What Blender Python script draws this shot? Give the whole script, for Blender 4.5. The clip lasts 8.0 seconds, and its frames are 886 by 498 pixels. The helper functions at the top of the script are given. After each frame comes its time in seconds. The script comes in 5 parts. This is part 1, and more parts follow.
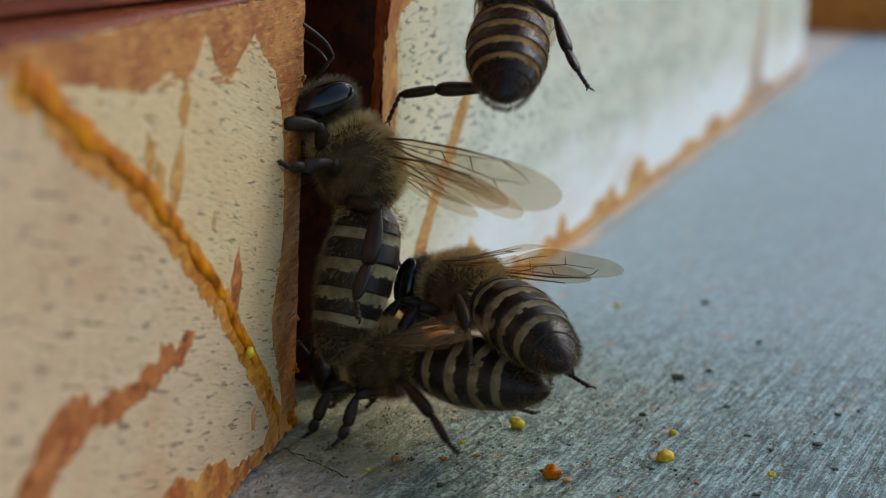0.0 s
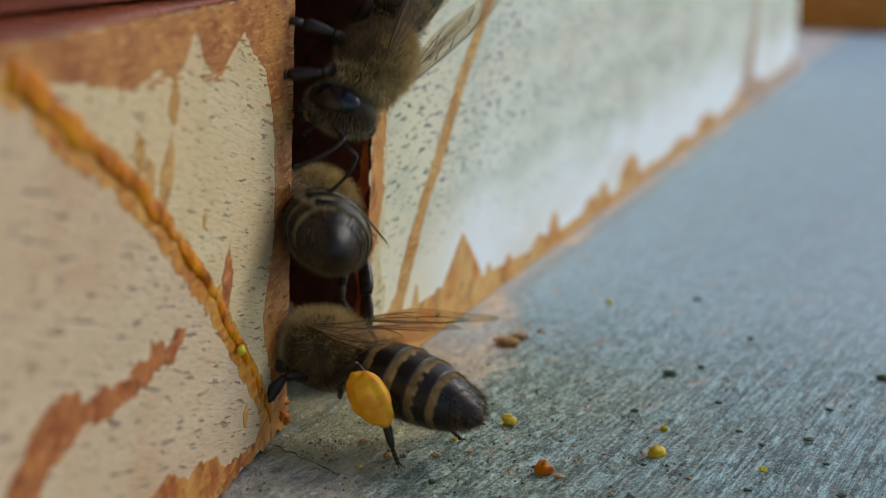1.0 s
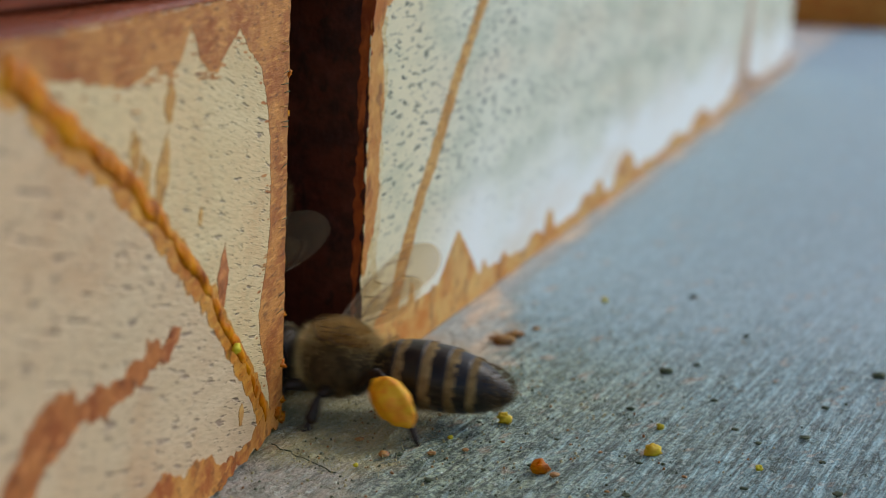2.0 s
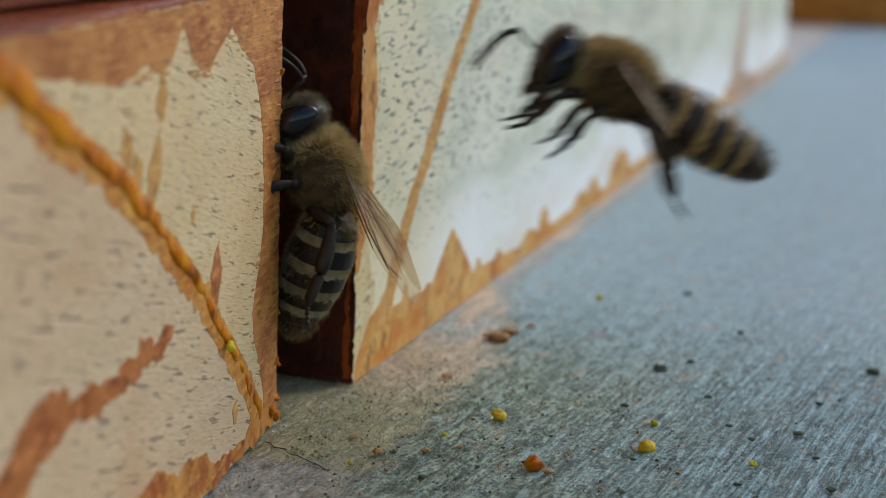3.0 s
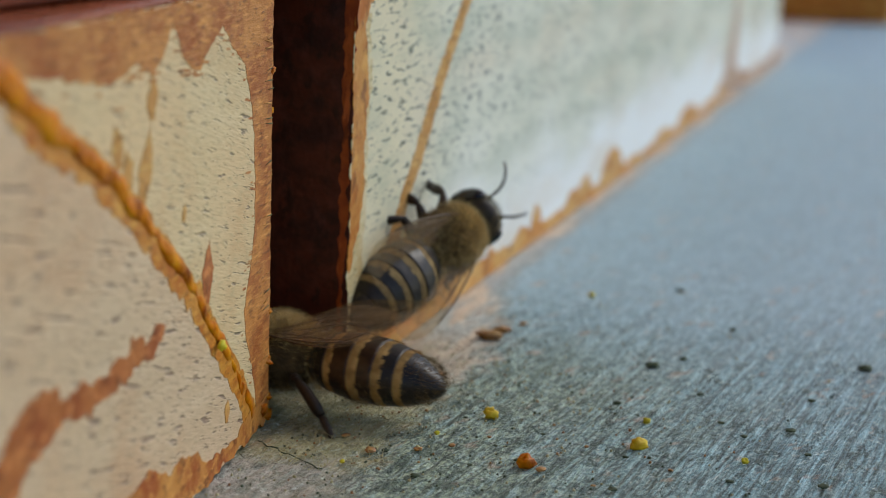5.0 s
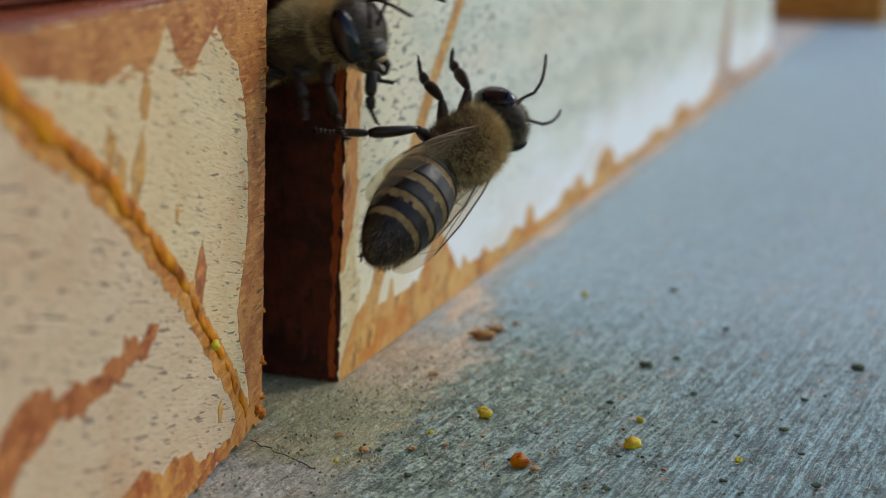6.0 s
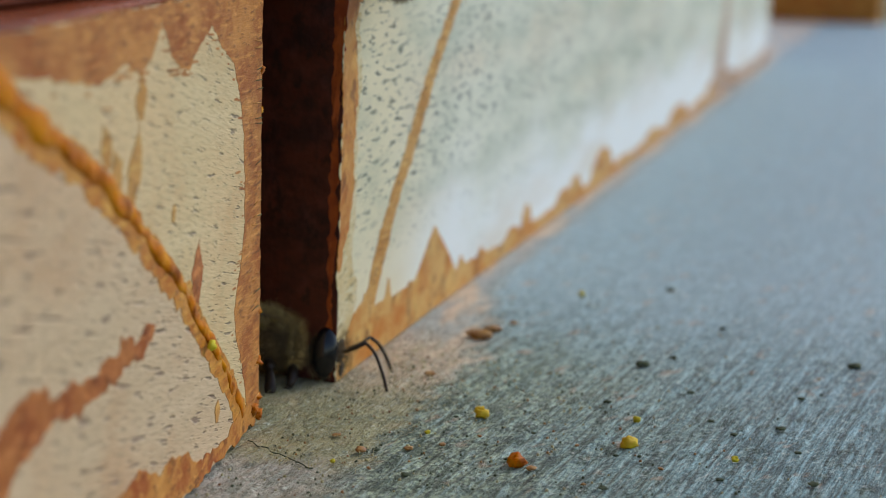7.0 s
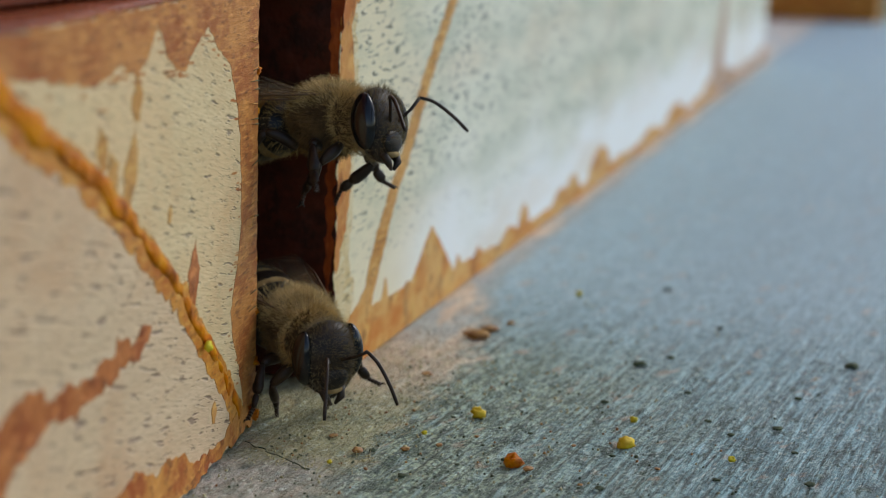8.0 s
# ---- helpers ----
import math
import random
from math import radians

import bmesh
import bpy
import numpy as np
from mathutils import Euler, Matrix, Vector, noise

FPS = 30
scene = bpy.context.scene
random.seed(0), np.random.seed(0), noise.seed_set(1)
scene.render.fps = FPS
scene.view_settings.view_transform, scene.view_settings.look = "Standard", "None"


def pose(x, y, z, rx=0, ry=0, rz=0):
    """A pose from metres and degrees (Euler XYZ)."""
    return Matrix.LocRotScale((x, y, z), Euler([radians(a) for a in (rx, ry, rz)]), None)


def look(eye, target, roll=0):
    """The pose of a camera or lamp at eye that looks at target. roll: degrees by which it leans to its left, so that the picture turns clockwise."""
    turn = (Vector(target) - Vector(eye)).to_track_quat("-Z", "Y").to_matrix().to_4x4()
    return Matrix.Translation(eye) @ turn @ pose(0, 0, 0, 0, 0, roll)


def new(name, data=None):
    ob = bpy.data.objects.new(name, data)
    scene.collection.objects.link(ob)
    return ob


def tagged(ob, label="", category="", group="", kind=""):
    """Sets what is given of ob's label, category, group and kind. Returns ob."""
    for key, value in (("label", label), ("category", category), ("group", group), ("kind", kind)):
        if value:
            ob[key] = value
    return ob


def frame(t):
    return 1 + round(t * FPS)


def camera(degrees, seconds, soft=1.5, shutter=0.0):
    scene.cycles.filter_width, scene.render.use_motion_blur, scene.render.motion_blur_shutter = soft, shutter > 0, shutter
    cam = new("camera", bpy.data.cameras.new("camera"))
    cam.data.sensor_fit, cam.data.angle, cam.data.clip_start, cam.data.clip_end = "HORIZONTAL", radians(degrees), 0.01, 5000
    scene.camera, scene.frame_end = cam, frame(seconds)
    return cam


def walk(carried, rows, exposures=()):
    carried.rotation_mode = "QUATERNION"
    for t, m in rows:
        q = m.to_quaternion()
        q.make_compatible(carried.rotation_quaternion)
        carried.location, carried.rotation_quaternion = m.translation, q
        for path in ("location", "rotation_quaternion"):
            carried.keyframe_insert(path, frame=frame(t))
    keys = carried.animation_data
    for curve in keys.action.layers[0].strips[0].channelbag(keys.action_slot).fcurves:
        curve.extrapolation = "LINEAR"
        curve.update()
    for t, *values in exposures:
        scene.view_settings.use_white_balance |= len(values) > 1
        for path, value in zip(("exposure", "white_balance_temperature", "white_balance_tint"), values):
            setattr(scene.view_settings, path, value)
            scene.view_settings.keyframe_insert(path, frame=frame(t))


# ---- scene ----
from mathutils import geometry

MM = 0.001

# ---- camera and its way ----
cam = camera(30.0, 8.0, soft=1.05, shutter=0.22)
cam.data.dof.use_dof = True
cam.data.dof.focus_distance = 0.0835
cam.data.dof.aperture_fstop = 55.0
cam.data.dof.aperture_blades = 0
walk(cam, [
    (0, pose(-0.08498, -0.03263, 0.02828, 77.716, -1.755, -70.983)),
    (0.5, pose(-0.08495, -0.03274, 0.02827, 77.652, -1.628, -71.106)),
    (1, pose(-0.08503, -0.03285, 0.02818, 77.708, -1.546, -71.215)),
    (1.5, pose(-0.08488, -0.03262, 0.02829, 77.566, -1.696, -71.361)),
    (3, pose(-0.08492, -0.03294, 0.02817, 77.555, -1.400, -71.546)),
    (3.5, pose(-0.08476, -0.03275, 0.02826, 77.431, -1.482, -71.717)),
    (4, pose(-0.08486, -0.03298, 0.02820, 77.474, -1.364, -71.687)),
    (4.5, pose(-0.08485, -0.03303, 0.02822, 77.449, -1.295, -71.711)),
    (6, pose(-0.08487, -0.03303, 0.02815, 77.499, -1.279, -72.032)),
    (6.5, pose(-0.08481, -0.03304, 0.02821, 77.433, -1.230, -72.109)),
    (7, pose(-0.08488, -0.03310, 0.02815, 77.498, -1.199, -72.129)),
    (7.5, pose(-0.08489, -0.03312, 0.02820, 77.497, -1.216, -72.152)),
    (8, pose(-0.08484, -0.03320, 0.02826, 77.447, -1.137, -72.188)),
], exposures=[(0, 0.50), (8, 0.50)])

# ---- light: open shade under a bright sky ----
world = bpy.data.worlds.new("sky")
scene.world = world
world.use_nodes = True
sky = world.node_tree.nodes.new("ShaderNodeTexSky")
sky.sky_type = "NISHITA"
sky.sun_disc = False
sky.sun_elevation = radians(40)
sky.sun_rotation = radians(127)
sky.dust_density = 1.0
back = world.node_tree.nodes["Background"]
back.inputs["Strength"].default_value = 0.12
world.node_tree.links.new(sky.outputs["Color"], back.inputs["Color"])
sun = new("sun", bpy.data.lights.new("sun", "SUN"))
sun.data.energy = 0.8
sun.data.angle = radians(25)
sun.data.color = (1.0, 0.98, 0.93)
sun.matrix_world = look((1.0, -0.75, 1.05), (0, 0, 0))


# ---- materials ----
def mat(name, color, rough=0.6, metal=0.0, spec=0.5):
    m = bpy.data.materials.new(name)
    m.use_nodes = True
    b = m.node_tree.nodes["Principled BSDF"]
    b.inputs["Base Color"].default_value = (*color, 1)
    b.inputs["Roughness"].default_value = rough
    b.inputs["Metallic"].default_value = metal
    b.inputs["Specular IOR Level"].default_value = spec
    return m


def bsdf(m):
    return m.node_tree.nodes["Principled BSDF"]


def node(m, kind, values=None, **links):
    n = m.node_tree.nodes.new(kind)
    for k, v in (values or {}).items():
        n.inputs[k].default_value = v
    for k, s in links.items():
        m.node_tree.links.new(s, n.inputs[k.replace("_", " ")])
    return n


def coords(m, scale, turn=0.0, dip=0.0):
    """Object space in millimetres, turned about z and dipped about y, then stretched by scale."""
    tc = node(m, "ShaderNodeTexCoord")
    a = node(m, "ShaderNodeMapping", {"Rotation": (0, radians(dip), radians(turn))}, Vector=tc.outputs["Object"])
    b = node(m, "ShaderNodeMapping", {"Scale": tuple(s / MM for s in scale)}, Vector=a.outputs["Vector"])
    return b.outputs["Vector"]


def noise_at(m, vec, scale=1.0, detail=3.0, rough=0.55, distort=0.0):
    n = node(m, "ShaderNodeTexNoise", {"Scale": scale, "Detail": detail, "Roughness": rough, "Distortion": distort}, Vector=vec)
    return n.outputs["Fac"]


def ramp(m, fac, stops):
    n = node(m, "ShaderNodeValToRGB", None, Fac=fac)
    r = n.color_ramp
    while len(r.elements) < len(stops):
        r.elements.new(0.5)
    for e, (p, c) in zip(r.elements, stops):
        e.position = p
        e.color = (*c, 1) if len(c) == 3 else c
    return n.outputs["Color"]


def mask(m, fac, lo, hi):
    n = node(m, "ShaderNodeMapRange", {"From Min": lo, "From Max": hi})
    n.interpolation_type = "SMOOTHSTEP"
    m.node_tree.links.new(fac, n.inputs["Value"])
    return n.outputs["Result"]


def mixed(m, fac, a, b):
    n = node(m, "ShaderNodeMix")
    n.data_type = "RGBA"
    m.node_tree.links.new(fac, n.inputs[0])
    for sock, v in ((n.inputs[6], a), (n.inputs[7], b)):
        if isinstance(v, tuple):
            sock.default_value = (*v, 1)
        else:
            m.node_tree.links.new(v, sock)
    return n.outputs[2]


def maths(m, op, a, b=None):
    n = node(m, "ShaderNodeMath")
    n.operation = op
    for i, v in enumerate((a, b)):
        if v is None:
            continue
        if isinstance(v, (int, float)):
            n.inputs[i].default_value = v
        else:
            m.node_tree.links.new(v, n.inputs[i])
    return n.outputs[0]


def paint(m, color, height=None, strength=0.5, depth=0.05, rough=None):
    links, b = m.node_tree.links, bsdf(m)
    links.new(color, b.inputs["Base Color"])
    if height is not None:
        bump = node(m, "ShaderNodeBump", {"Strength": strength, "Distance": depth * MM}, Height=height)
        links.new(bump.outputs["Normal"], b.inputs["Normal"])
    if rough is not None:
        links.new(rough, b.inputs["Roughness"])
    return m


def axis(m, which):
    tc = node(m, "ShaderNodeTexCoord")
    sep = node(m, "ShaderNodeSeparateXYZ", None, Vector=tc.outputs["Object"])
    return maths(m, "MULTIPLY", sep.outputs[which], 1 / MM)


def beech(name, light, dark, pore, amount=0.30, size=1.0):
    """Bare hardwood with short dark pores that run along the grain."""
    m = mat(name, light, 0.62)
    grain = noise_at(m, coords(m, (0.07, 0.07, 0.75), 0, -5), 1.0, 5)
    tint = noise_at(m, coords(m, (0.05, 0.05, 0.07)), 1.0, 3)
    base = mixed(m, mask(m, tint, 0.35, 0.68), mixed(m, mask(m, grain, 0.3, 0.75), light, dark), tuple(c * f for c, f in zip(light, (1.0, 0.88, 0.80))))
    blotch = mask(m, noise_at(m, coords(m, (0.13, 0.13, 0.17)), 1.0, 5, 0.6), 0.48, 0.68)
    base = mixed(m, maths(m, "MULTIPLY", blotch, 0.6), base, tuple(c * f for c, f in zip(dark, (0.94, 0.76, 0.66))))
    pores = noise_at(m, coords(m, (0.62 / size, 0.62 / size, 3.8 / size), 0, -15), 1.0, 2.5, 0.5, 0.15)
    small = noise_at(m, coords(m, (1.1, 1.1, 6.5), 0, -15), 1.0, 2.0, 0.45, 0.15)
    hole = maths(m, "MAXIMUM", mask(m, pores, 0.645 - amount * 0.12, 0.755 - amount * 0.12), maths(m, "MULTIPLY", mask(m, small, 0.62, 0.72), 0.5))
    fine = noise_at(m, coords(m, (1.0, 1.0, 6.0), 0, -15), 1.0, 4)
    col = mixed(m, maths(m, "MULTIPLY", hole, 0.70), mixed(m, mask(m, fine, 0.45, 0.8), base, tuple(c * 0.82 for c in dark)), pore)
    height = maths(m, "SUBTRACT", maths(m, "MULTIPLY", fine, 0.5), hole)
    return paint(m, col, height, 0.75, 0.14)


def stain(name, light, dark, rough=0.42, grain=(0.25, 0.25, 0.9), wear=0.55):
    """Brown wood stain, uneven: worn lighter in places, dark flecks along the grain."""
    m = mat(name, light, rough, spec=0.3)
    cloud = noise_at(m, coords(m, (0.30, 0.30, 0.40)), 1.0, 5, 0.65)
    fleck = noise_at(m, coords(m, tuple(g * 3 for g in grain)), 1.0, 5, 0.65)
    worn = noise_at(m, coords(m, tuple(g * 1.6 for g in grain)), 1.7, 4, 0.6)
    col = mixed(m, mask(m, cloud, 0.38, 0.64), light, dark)
    col = mixed(m, maths(m, "MULTIPLY", mask(m, worn, 0.50, 0.66), wear), col, tuple(min(0.8, c * f + 0.02) for c, f in zip(light, (1.45, 1.55, 1.6))))
    col = mixed(m, maths(m, "MULTIPLY", mask(m, fleck, 0.52, 0.66), 0.75), col, tuple(c * 0.40 for c in dark))
    return paint(m, col, fleck, 0.7, 0.12, ramp(m, cloud, [(0.3, (rough - 0.12,) * 3), (0.8, (rough + 0.12,) * 3)]))


BARE = beech("bare_beech", (0.745, 0.595, 0.335), (0.665, 0.495, 0.245), (0.235, 0.165, 0.12), 0.36)
PANEL = beech("scraped_beech", (0.69, 0.52, 0.325), (0.60, 0.43, 0.25), (0.24, 0.15, 0.11), 0.52, 1.25)
STAIN = stain("brown_stain", (0.57, 0.235, 0.052), (0.36, 0.102, 0.020), 0.6, (0.25, 0.25, 1.3), 0.6)
FOOTSTAIN = stain("orange_red_stain", (0.58, 0.25, 0.050), (0.36, 0.085, 0.016), 0.6, (0.3, 0.3, 0.5), 0.6)
RUST = stain("red_brown_stain", (0.46, 0.155, 0.036), (0.32, 0.078, 0.016), 0.6, (0.3, 0.3, 0.5), 0.85)
ORANGE = stain("orange_stain", (0.60, 0.265, 0.052), (0.47, 0.140, 0.018), 0.55, (0.3, 0.3, 0.25), 0.55)
CREAM = stain("cream_worn_paint", (0.72, 0.60, 0.35), (0.64, 0.48, 0.22), 0.65, (0.25, 0.25, 0.9), 0.4)
GOLDFOOT = stain("golden_ochre_stain", (0.66, 0.37, 0.105), (0.56, 0.20, 0.028), 0.55, (0.22, 0.22, 0.13), 0.4)
DRIP = stain("ochre_drip", (0.61, 0.315, 0.080), (0.50, 0.22, 0.045), 0.6)
AMBERSTAIN = stain("amber_stain", (0.64, 0.28, 0.040), (0.50, 0.145, 0.010), 0.45)
INNER = stain("dark_red_stain", (0.088, 0.014, 0.005), (0.038, 0.006, 0.003), 0.5, (0.3, 0.3, 0.2), 0.25)
# colour that carries the red glow beside the entrance corner
AMBEREDGE = stain("amber_edge_glow", (0.42, 0.078, 0.009), (0.26, 0.038, 0.006), 0.4, (0.5, 0.5, 0.2), 0.5)
HIVE = stain("varnished_red_wood", (0.30, 0.075, 0.028), (0.20, 0.045, 0.018), 0.30, (0.03, 0.03, 0.7))


def propolis():
    m = mat("amber_propolis", (0.50, 0.20, 0.03), 0.45, spec=0.15)
    n = noise_at(m, coords(m, (0.5, 0.5, 0.5)), 1.0, 4)
    f = noise_at(m, coords(m, (2.5, 2.5, 2.5)), 1.0, 3)
    col = ramp(m, n, [(0.34, (0.20, 0.042, 0.001)), (0.50, (0.58, 0.170, 0.001)), (0.72, (0.80, 0.33, 0.004))])
    paint(m, col, f, 0.6, 0.10)
    bsdf(m).inputs["Subsurface Weight"].default_value = 0.3
    bsdf(m).inputs["Subsurface Radius"].default_value = (0.0008, 0.0003, 0.00008)
    bsdf(m).inputs["Subsurface Scale"].default_value = 1.0
    return m


PROPOLIS = propolis()


def whitewash():
    """Chalky white paint with black and green mould in the upper part."""
    m = mat("mouldy_white_paint", (0.74, 0.76, 0.72), 0.7)
    x, z = axis(m, 0), axis(m, 2)
    cloud = noise_at(m, coords(m, (0.06, 0.06, 0.10)), 1.0, 4)
    edge = maths(m, "ADD", maths(m, "MULTIPLY", cloud, 12.0), z)
    upper = mask(m, edge, 10.0, 17.0)
    col = mixed(m, upper, (0.86, 0.87, 0.84), (0.76, 0.75, 0.60))
    near = maths(m, "SUBTRACT", 1.0, mask(m, maths(m, "ADD", x, maths(m, "MULTIPLY", cloud, 7.0)), 9.0, 25.0))
    col = mixed(m, maths(m, "MULTIPLY", near, 0.92), col, (0.78, 0.69, 0.45))
    warm = noise_at(m, coords(m, (0.05, 0.05, 0.16)), 1.0, 4)
    col = mixed(m, maths(m, "MULTIPLY", mask(m, warm, 0.46, 0.75), 0.45), col, (0.70, 0.56, 0.38))
    spots = mask(m, noise_at(m, coords(m, (0.80, 0.80, 3.1)), 1.0, 3.0, 0.6, 0.2), 0.545, 0.62)
    patch = mask(m, noise_at(m, coords(m, (0.05, 0.05, 0.20)), 1.0, 3), 0.36, 0.60)
    mould = maths(m, "MULTIPLY", spots, maths(m, "MULTIPLY", upper, maths(m, "ADD", maths(m, "MULTIPLY", patch, 0.75), 0.2)))
    col = mixed(m, mould, col, (0.03, 0.045, 0.035))
    green = maths(m, "MULTIPLY", maths(m, "MULTIPLY", upper, mask(m, noise_at(m, coords(m, (0.07, 0.07, 0.30)), 1.0, 6, 0.62), 0.42, 0.66)), 0.45)
    col = mixed(m, green, col, (0.34, 0.40, 0.29))
    fine = noise_at(m, coords(m, (1.5, 1.5, 3.5)), 1.0, 4)
    return paint(m, col, fine, 0.4, 0.08)


WHITE = whitewash()


def weathered():
    """Grey weathered softwood, ridged along the grain, with green and dark dirt."""
    m = mat("weathered_grey_wood", (0.33, 0.33, 0.31), 0.55, spec=0.35)
    bsdf(m).inputs["Sheen Weight"].default_value = 0.10
    bsdf(m).inputs["Sheen Roughness"].default_value = 0.45
    bsdf(m).inputs["Sheen Tint"].default_value = (0.86, 0.95, 1.0, 1)
    turn = 5.7
    ridge = noise_at(m, coords(m, (0.10, 2.4, 1.0), turn), 1.0, 5, 0.65, 0.15)
    broad = noise_at(m, coords(m, (0.06, 0.36, 0.5), turn), 1.0, 4, 0.6)
    grit = noise_at(m, coords(m, (2.6, 3.6, 2.0), turn), 1.0, 5, 0.7)
    lines = noise_at(m, coords(m, (0.24, 4.8, 2.0), turn), 1.0, 5, 0.7, 0.2)
    speck = noise_at(m, coords(m, (1.5, 2.1, 2.0), turn), 1.0, 3, 0.6)
    dust = noise_at(m, coords(m, (5.5, 7.0, 5.0), turn), 1.0, 3, 0.6)
    x, y = axis(m, 0), axis(m, 1)
    cloud = noise_at(m, coords(m, (0.10, 0.16, 0.1)), 1.0, 5)
    rag = noise_at(m, coords(m, (0.45, 0.55, 0.4)), 1.0, 5, 0.6)
    col = mixed(m, mask(m, broad, 0.30, 0.70), (0.070, 0.138, 0.130), (0.122, 0.238, 0.246))
    col = mixed(m, maths(m, "MULTIPLY", mask(m, ridge, 0.48, 0.60), 0.62), col, (0.22, 0.41, 0.44))
    col = mixed(m, maths(m, "MULTIPLY", mask(m, maths(m, "SUBTRACT", 1.0, ridge), 0.54, 0.66), 0.62), col, (0.055, 0.072, 0.065))
    col = mixed(m, maths(m, "MULTIPLY", mask(m, lines, 0.52, 0.62), 0.60), col, (0.32, 0.56, 0.585))
    col = mixed(m, maths(m, "MULTIPLY", mask(m, maths(m, "SUBTRACT", 1.0, lines), 0.53, 0.62), 0.70), col, (0.032, 0.044, 0.034))
    col = mixed(m, maths(m, "MULTIPLY", mask(m, grit, 0.53, 0.68), 0.75), col, (0.065, 0.078, 0.055))
    col = mixed(m, maths(m, "MULTIPLY", mask(m, maths(m, "SUBTRACT", 1.0, grit), 0.55, 0.68), 0.55), col, (0.39, 0.51, 0.48))
    # the sky's sheen painted in: paler and bluer further along from the entrance
    sky_sheen = mask(m, maths(m, "ADD", x, maths(m, "MULTIPLY", cloud, 24.0)), 2.0, 48.0)
    col = mixed(m, maths(m, "MULTIPLY", sky_sheen, 0.72), col, (0.262, 0.355, 0.392))
    # thin chalky film along the foot of the blocks, buff in front of the entrance, pinkish further on
    fade = mask(m, maths(m, "SUBTRACT", 0.0, x), -32.0, -6.0)
    reach = maths(m, "ADD", maths(m, "MULTIPLY", fade, 3.0), maths(m, "MULTIPLY", rag, maths(m, "ADD", 2.6, maths(m, "MULTIPLY", fade, 4.0))))
    chalk = mask(m, maths(m, "ADD", y, reach), -1.0, 1.4)
    hue = mixed(m, mask(m, maths(m, "ADD", x, maths(m, "MULTIPLY", cloud, 6.0)), -2.0, 9.0), (0.36, 0.335, 0.150), (0.60, 0.46, 0.31))
    hue = mixed(m, maths(m, "MULTIPLY", mask(m, noise_at(m, coords(m, (0.22, 0.30, 0.2)), 1.0, 4), 0.52, 0.68), 0.5), hue, (0.44, 0.29, 0.14))
    hue = mixed(m, maths(m, "MULTIPLY", mask(m, grit, 0.52, 0.68), 0.45), hue, (0.26, 0.22, 0.10))
    hue = mixed(m, maths(m, "MULTIPLY", mask(m, maths(m, "SUBTRACT", 1.0, grit), 0.54, 0.66), 0.5), hue, (0.50, 0.46, 0.33))
    worn = maths(m, "MULTIPLY", mask(m, maths(m, "ADD", x, maths(m, "MULTIPLY", cloud, 6.0)), 8.0, 20.0), mask(m, noise_at(m, coords(m, (0.10, 0.45, 0.3)), 1.0, 5, 0.6), 0.42, 0.58))
    col = mixed(m, maths(m, "MULTIPLY", chalk, maths(m, "SUBTRACT", 0.94, maths(m, "MULTIPLY", worn, 0.6))), col, hue)
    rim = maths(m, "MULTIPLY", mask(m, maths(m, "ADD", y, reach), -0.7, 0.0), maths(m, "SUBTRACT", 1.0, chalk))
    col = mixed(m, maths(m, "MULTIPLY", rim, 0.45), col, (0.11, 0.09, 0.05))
    # olive dust beyond it
    dirt = mask(m, maths(m, "ADD", y, maths(m, "MULTIPLY", cloud, 18.0)), -17.0, 2.0)
    dirt = maths(m, "MULTIPLY", dirt, maths(m, "SUBTRACT", 1.0, maths(m, "MULTIPLY", chalk, 0.92)))
    clear = maths(m, "SUBTRACT", 1.0, maths(m, "MULTIPLY", chalk, 0.7))
    dirt = maths(m, "MULTIPLY", dirt, maths(m, "SUBTRACT", 1.0, mask(m, maths(m, "ADD", x, maths(m, "MULTIPLY", cloud, 10.0)), 6.0, 26.0)))
    col = mixed(m, maths(m, "MULTIPLY", dirt, 0.78), col, mixed(m, mask(m, grit, 0.43, 0.57), (0.40, 0.47, 0.27), (0.085, 0.115, 0.055)))
    near = maths(m, "MULTIPLY", maths(m, "SUBTRACT", 1.0, mask(m, maths(m, "ADD", x, maths(m, "MULTIPLY", cloud, 8.0)), -11.0, -7.0)), mask(m, y, -9.0, -3.0))
    col = mixed(m, maths(m, "MULTIPLY", near, 0.6), col, mixed(m, mask(m, speck, 0.42, 0.58), (0.47, 0.43, 0.41), (0.29, 0.28, 0.26)))
    # moss in flecks, thickest near the entrance
    thick = maths(m, "MULTIPLY", mask(m, maths(m, "ADD", y, maths(m, "MULTIPLY", cloud, 10.0)), -16.0, 0.0), 0.05)
    moss = mask(m, maths(m, "ADD", noise_at(m, coords(m, (0.50, 0.85, 0.7)), 1.0, 6, 0.70), thick), 0.540, 0.62)
    col = mixed(m, maths(m, "MULTIPLY", moss, maths(m, "MULTIPLY", maths(m, "SUBTRACT", 1.0, maths(m, "MULTIPLY", sky_sheen, 0.9)), maths(m, "SUBTRACT", 0.82, maths(m, "MULTIPLY", chalk, 0.55)))), col, (0.045, 0.078, 0.040))
    col = mixed(m, maths(m, "MULTIPLY", mask(m, speck, 0.62, 0.70), 0.6), col, (0.05, 0.06, 0.04))
    chip = noise_at(m, coords(m, (2.2, 3.4, 3.0), turn + 20), 1.0, 4, 0.65)
    col = mixed(m, maths(m, "MULTIPLY", mask(m, chip, 0.60, 0.67), 0.65), col, (0.62, 0.68, 0.58))
    col = mixed(m, maths(m, "MULTIPLY", mask(m, maths(m, "SUBTRACT", 1.0, chip), 0.60, 0.67), 0.6), col, (0.05, 0.065, 0.04))
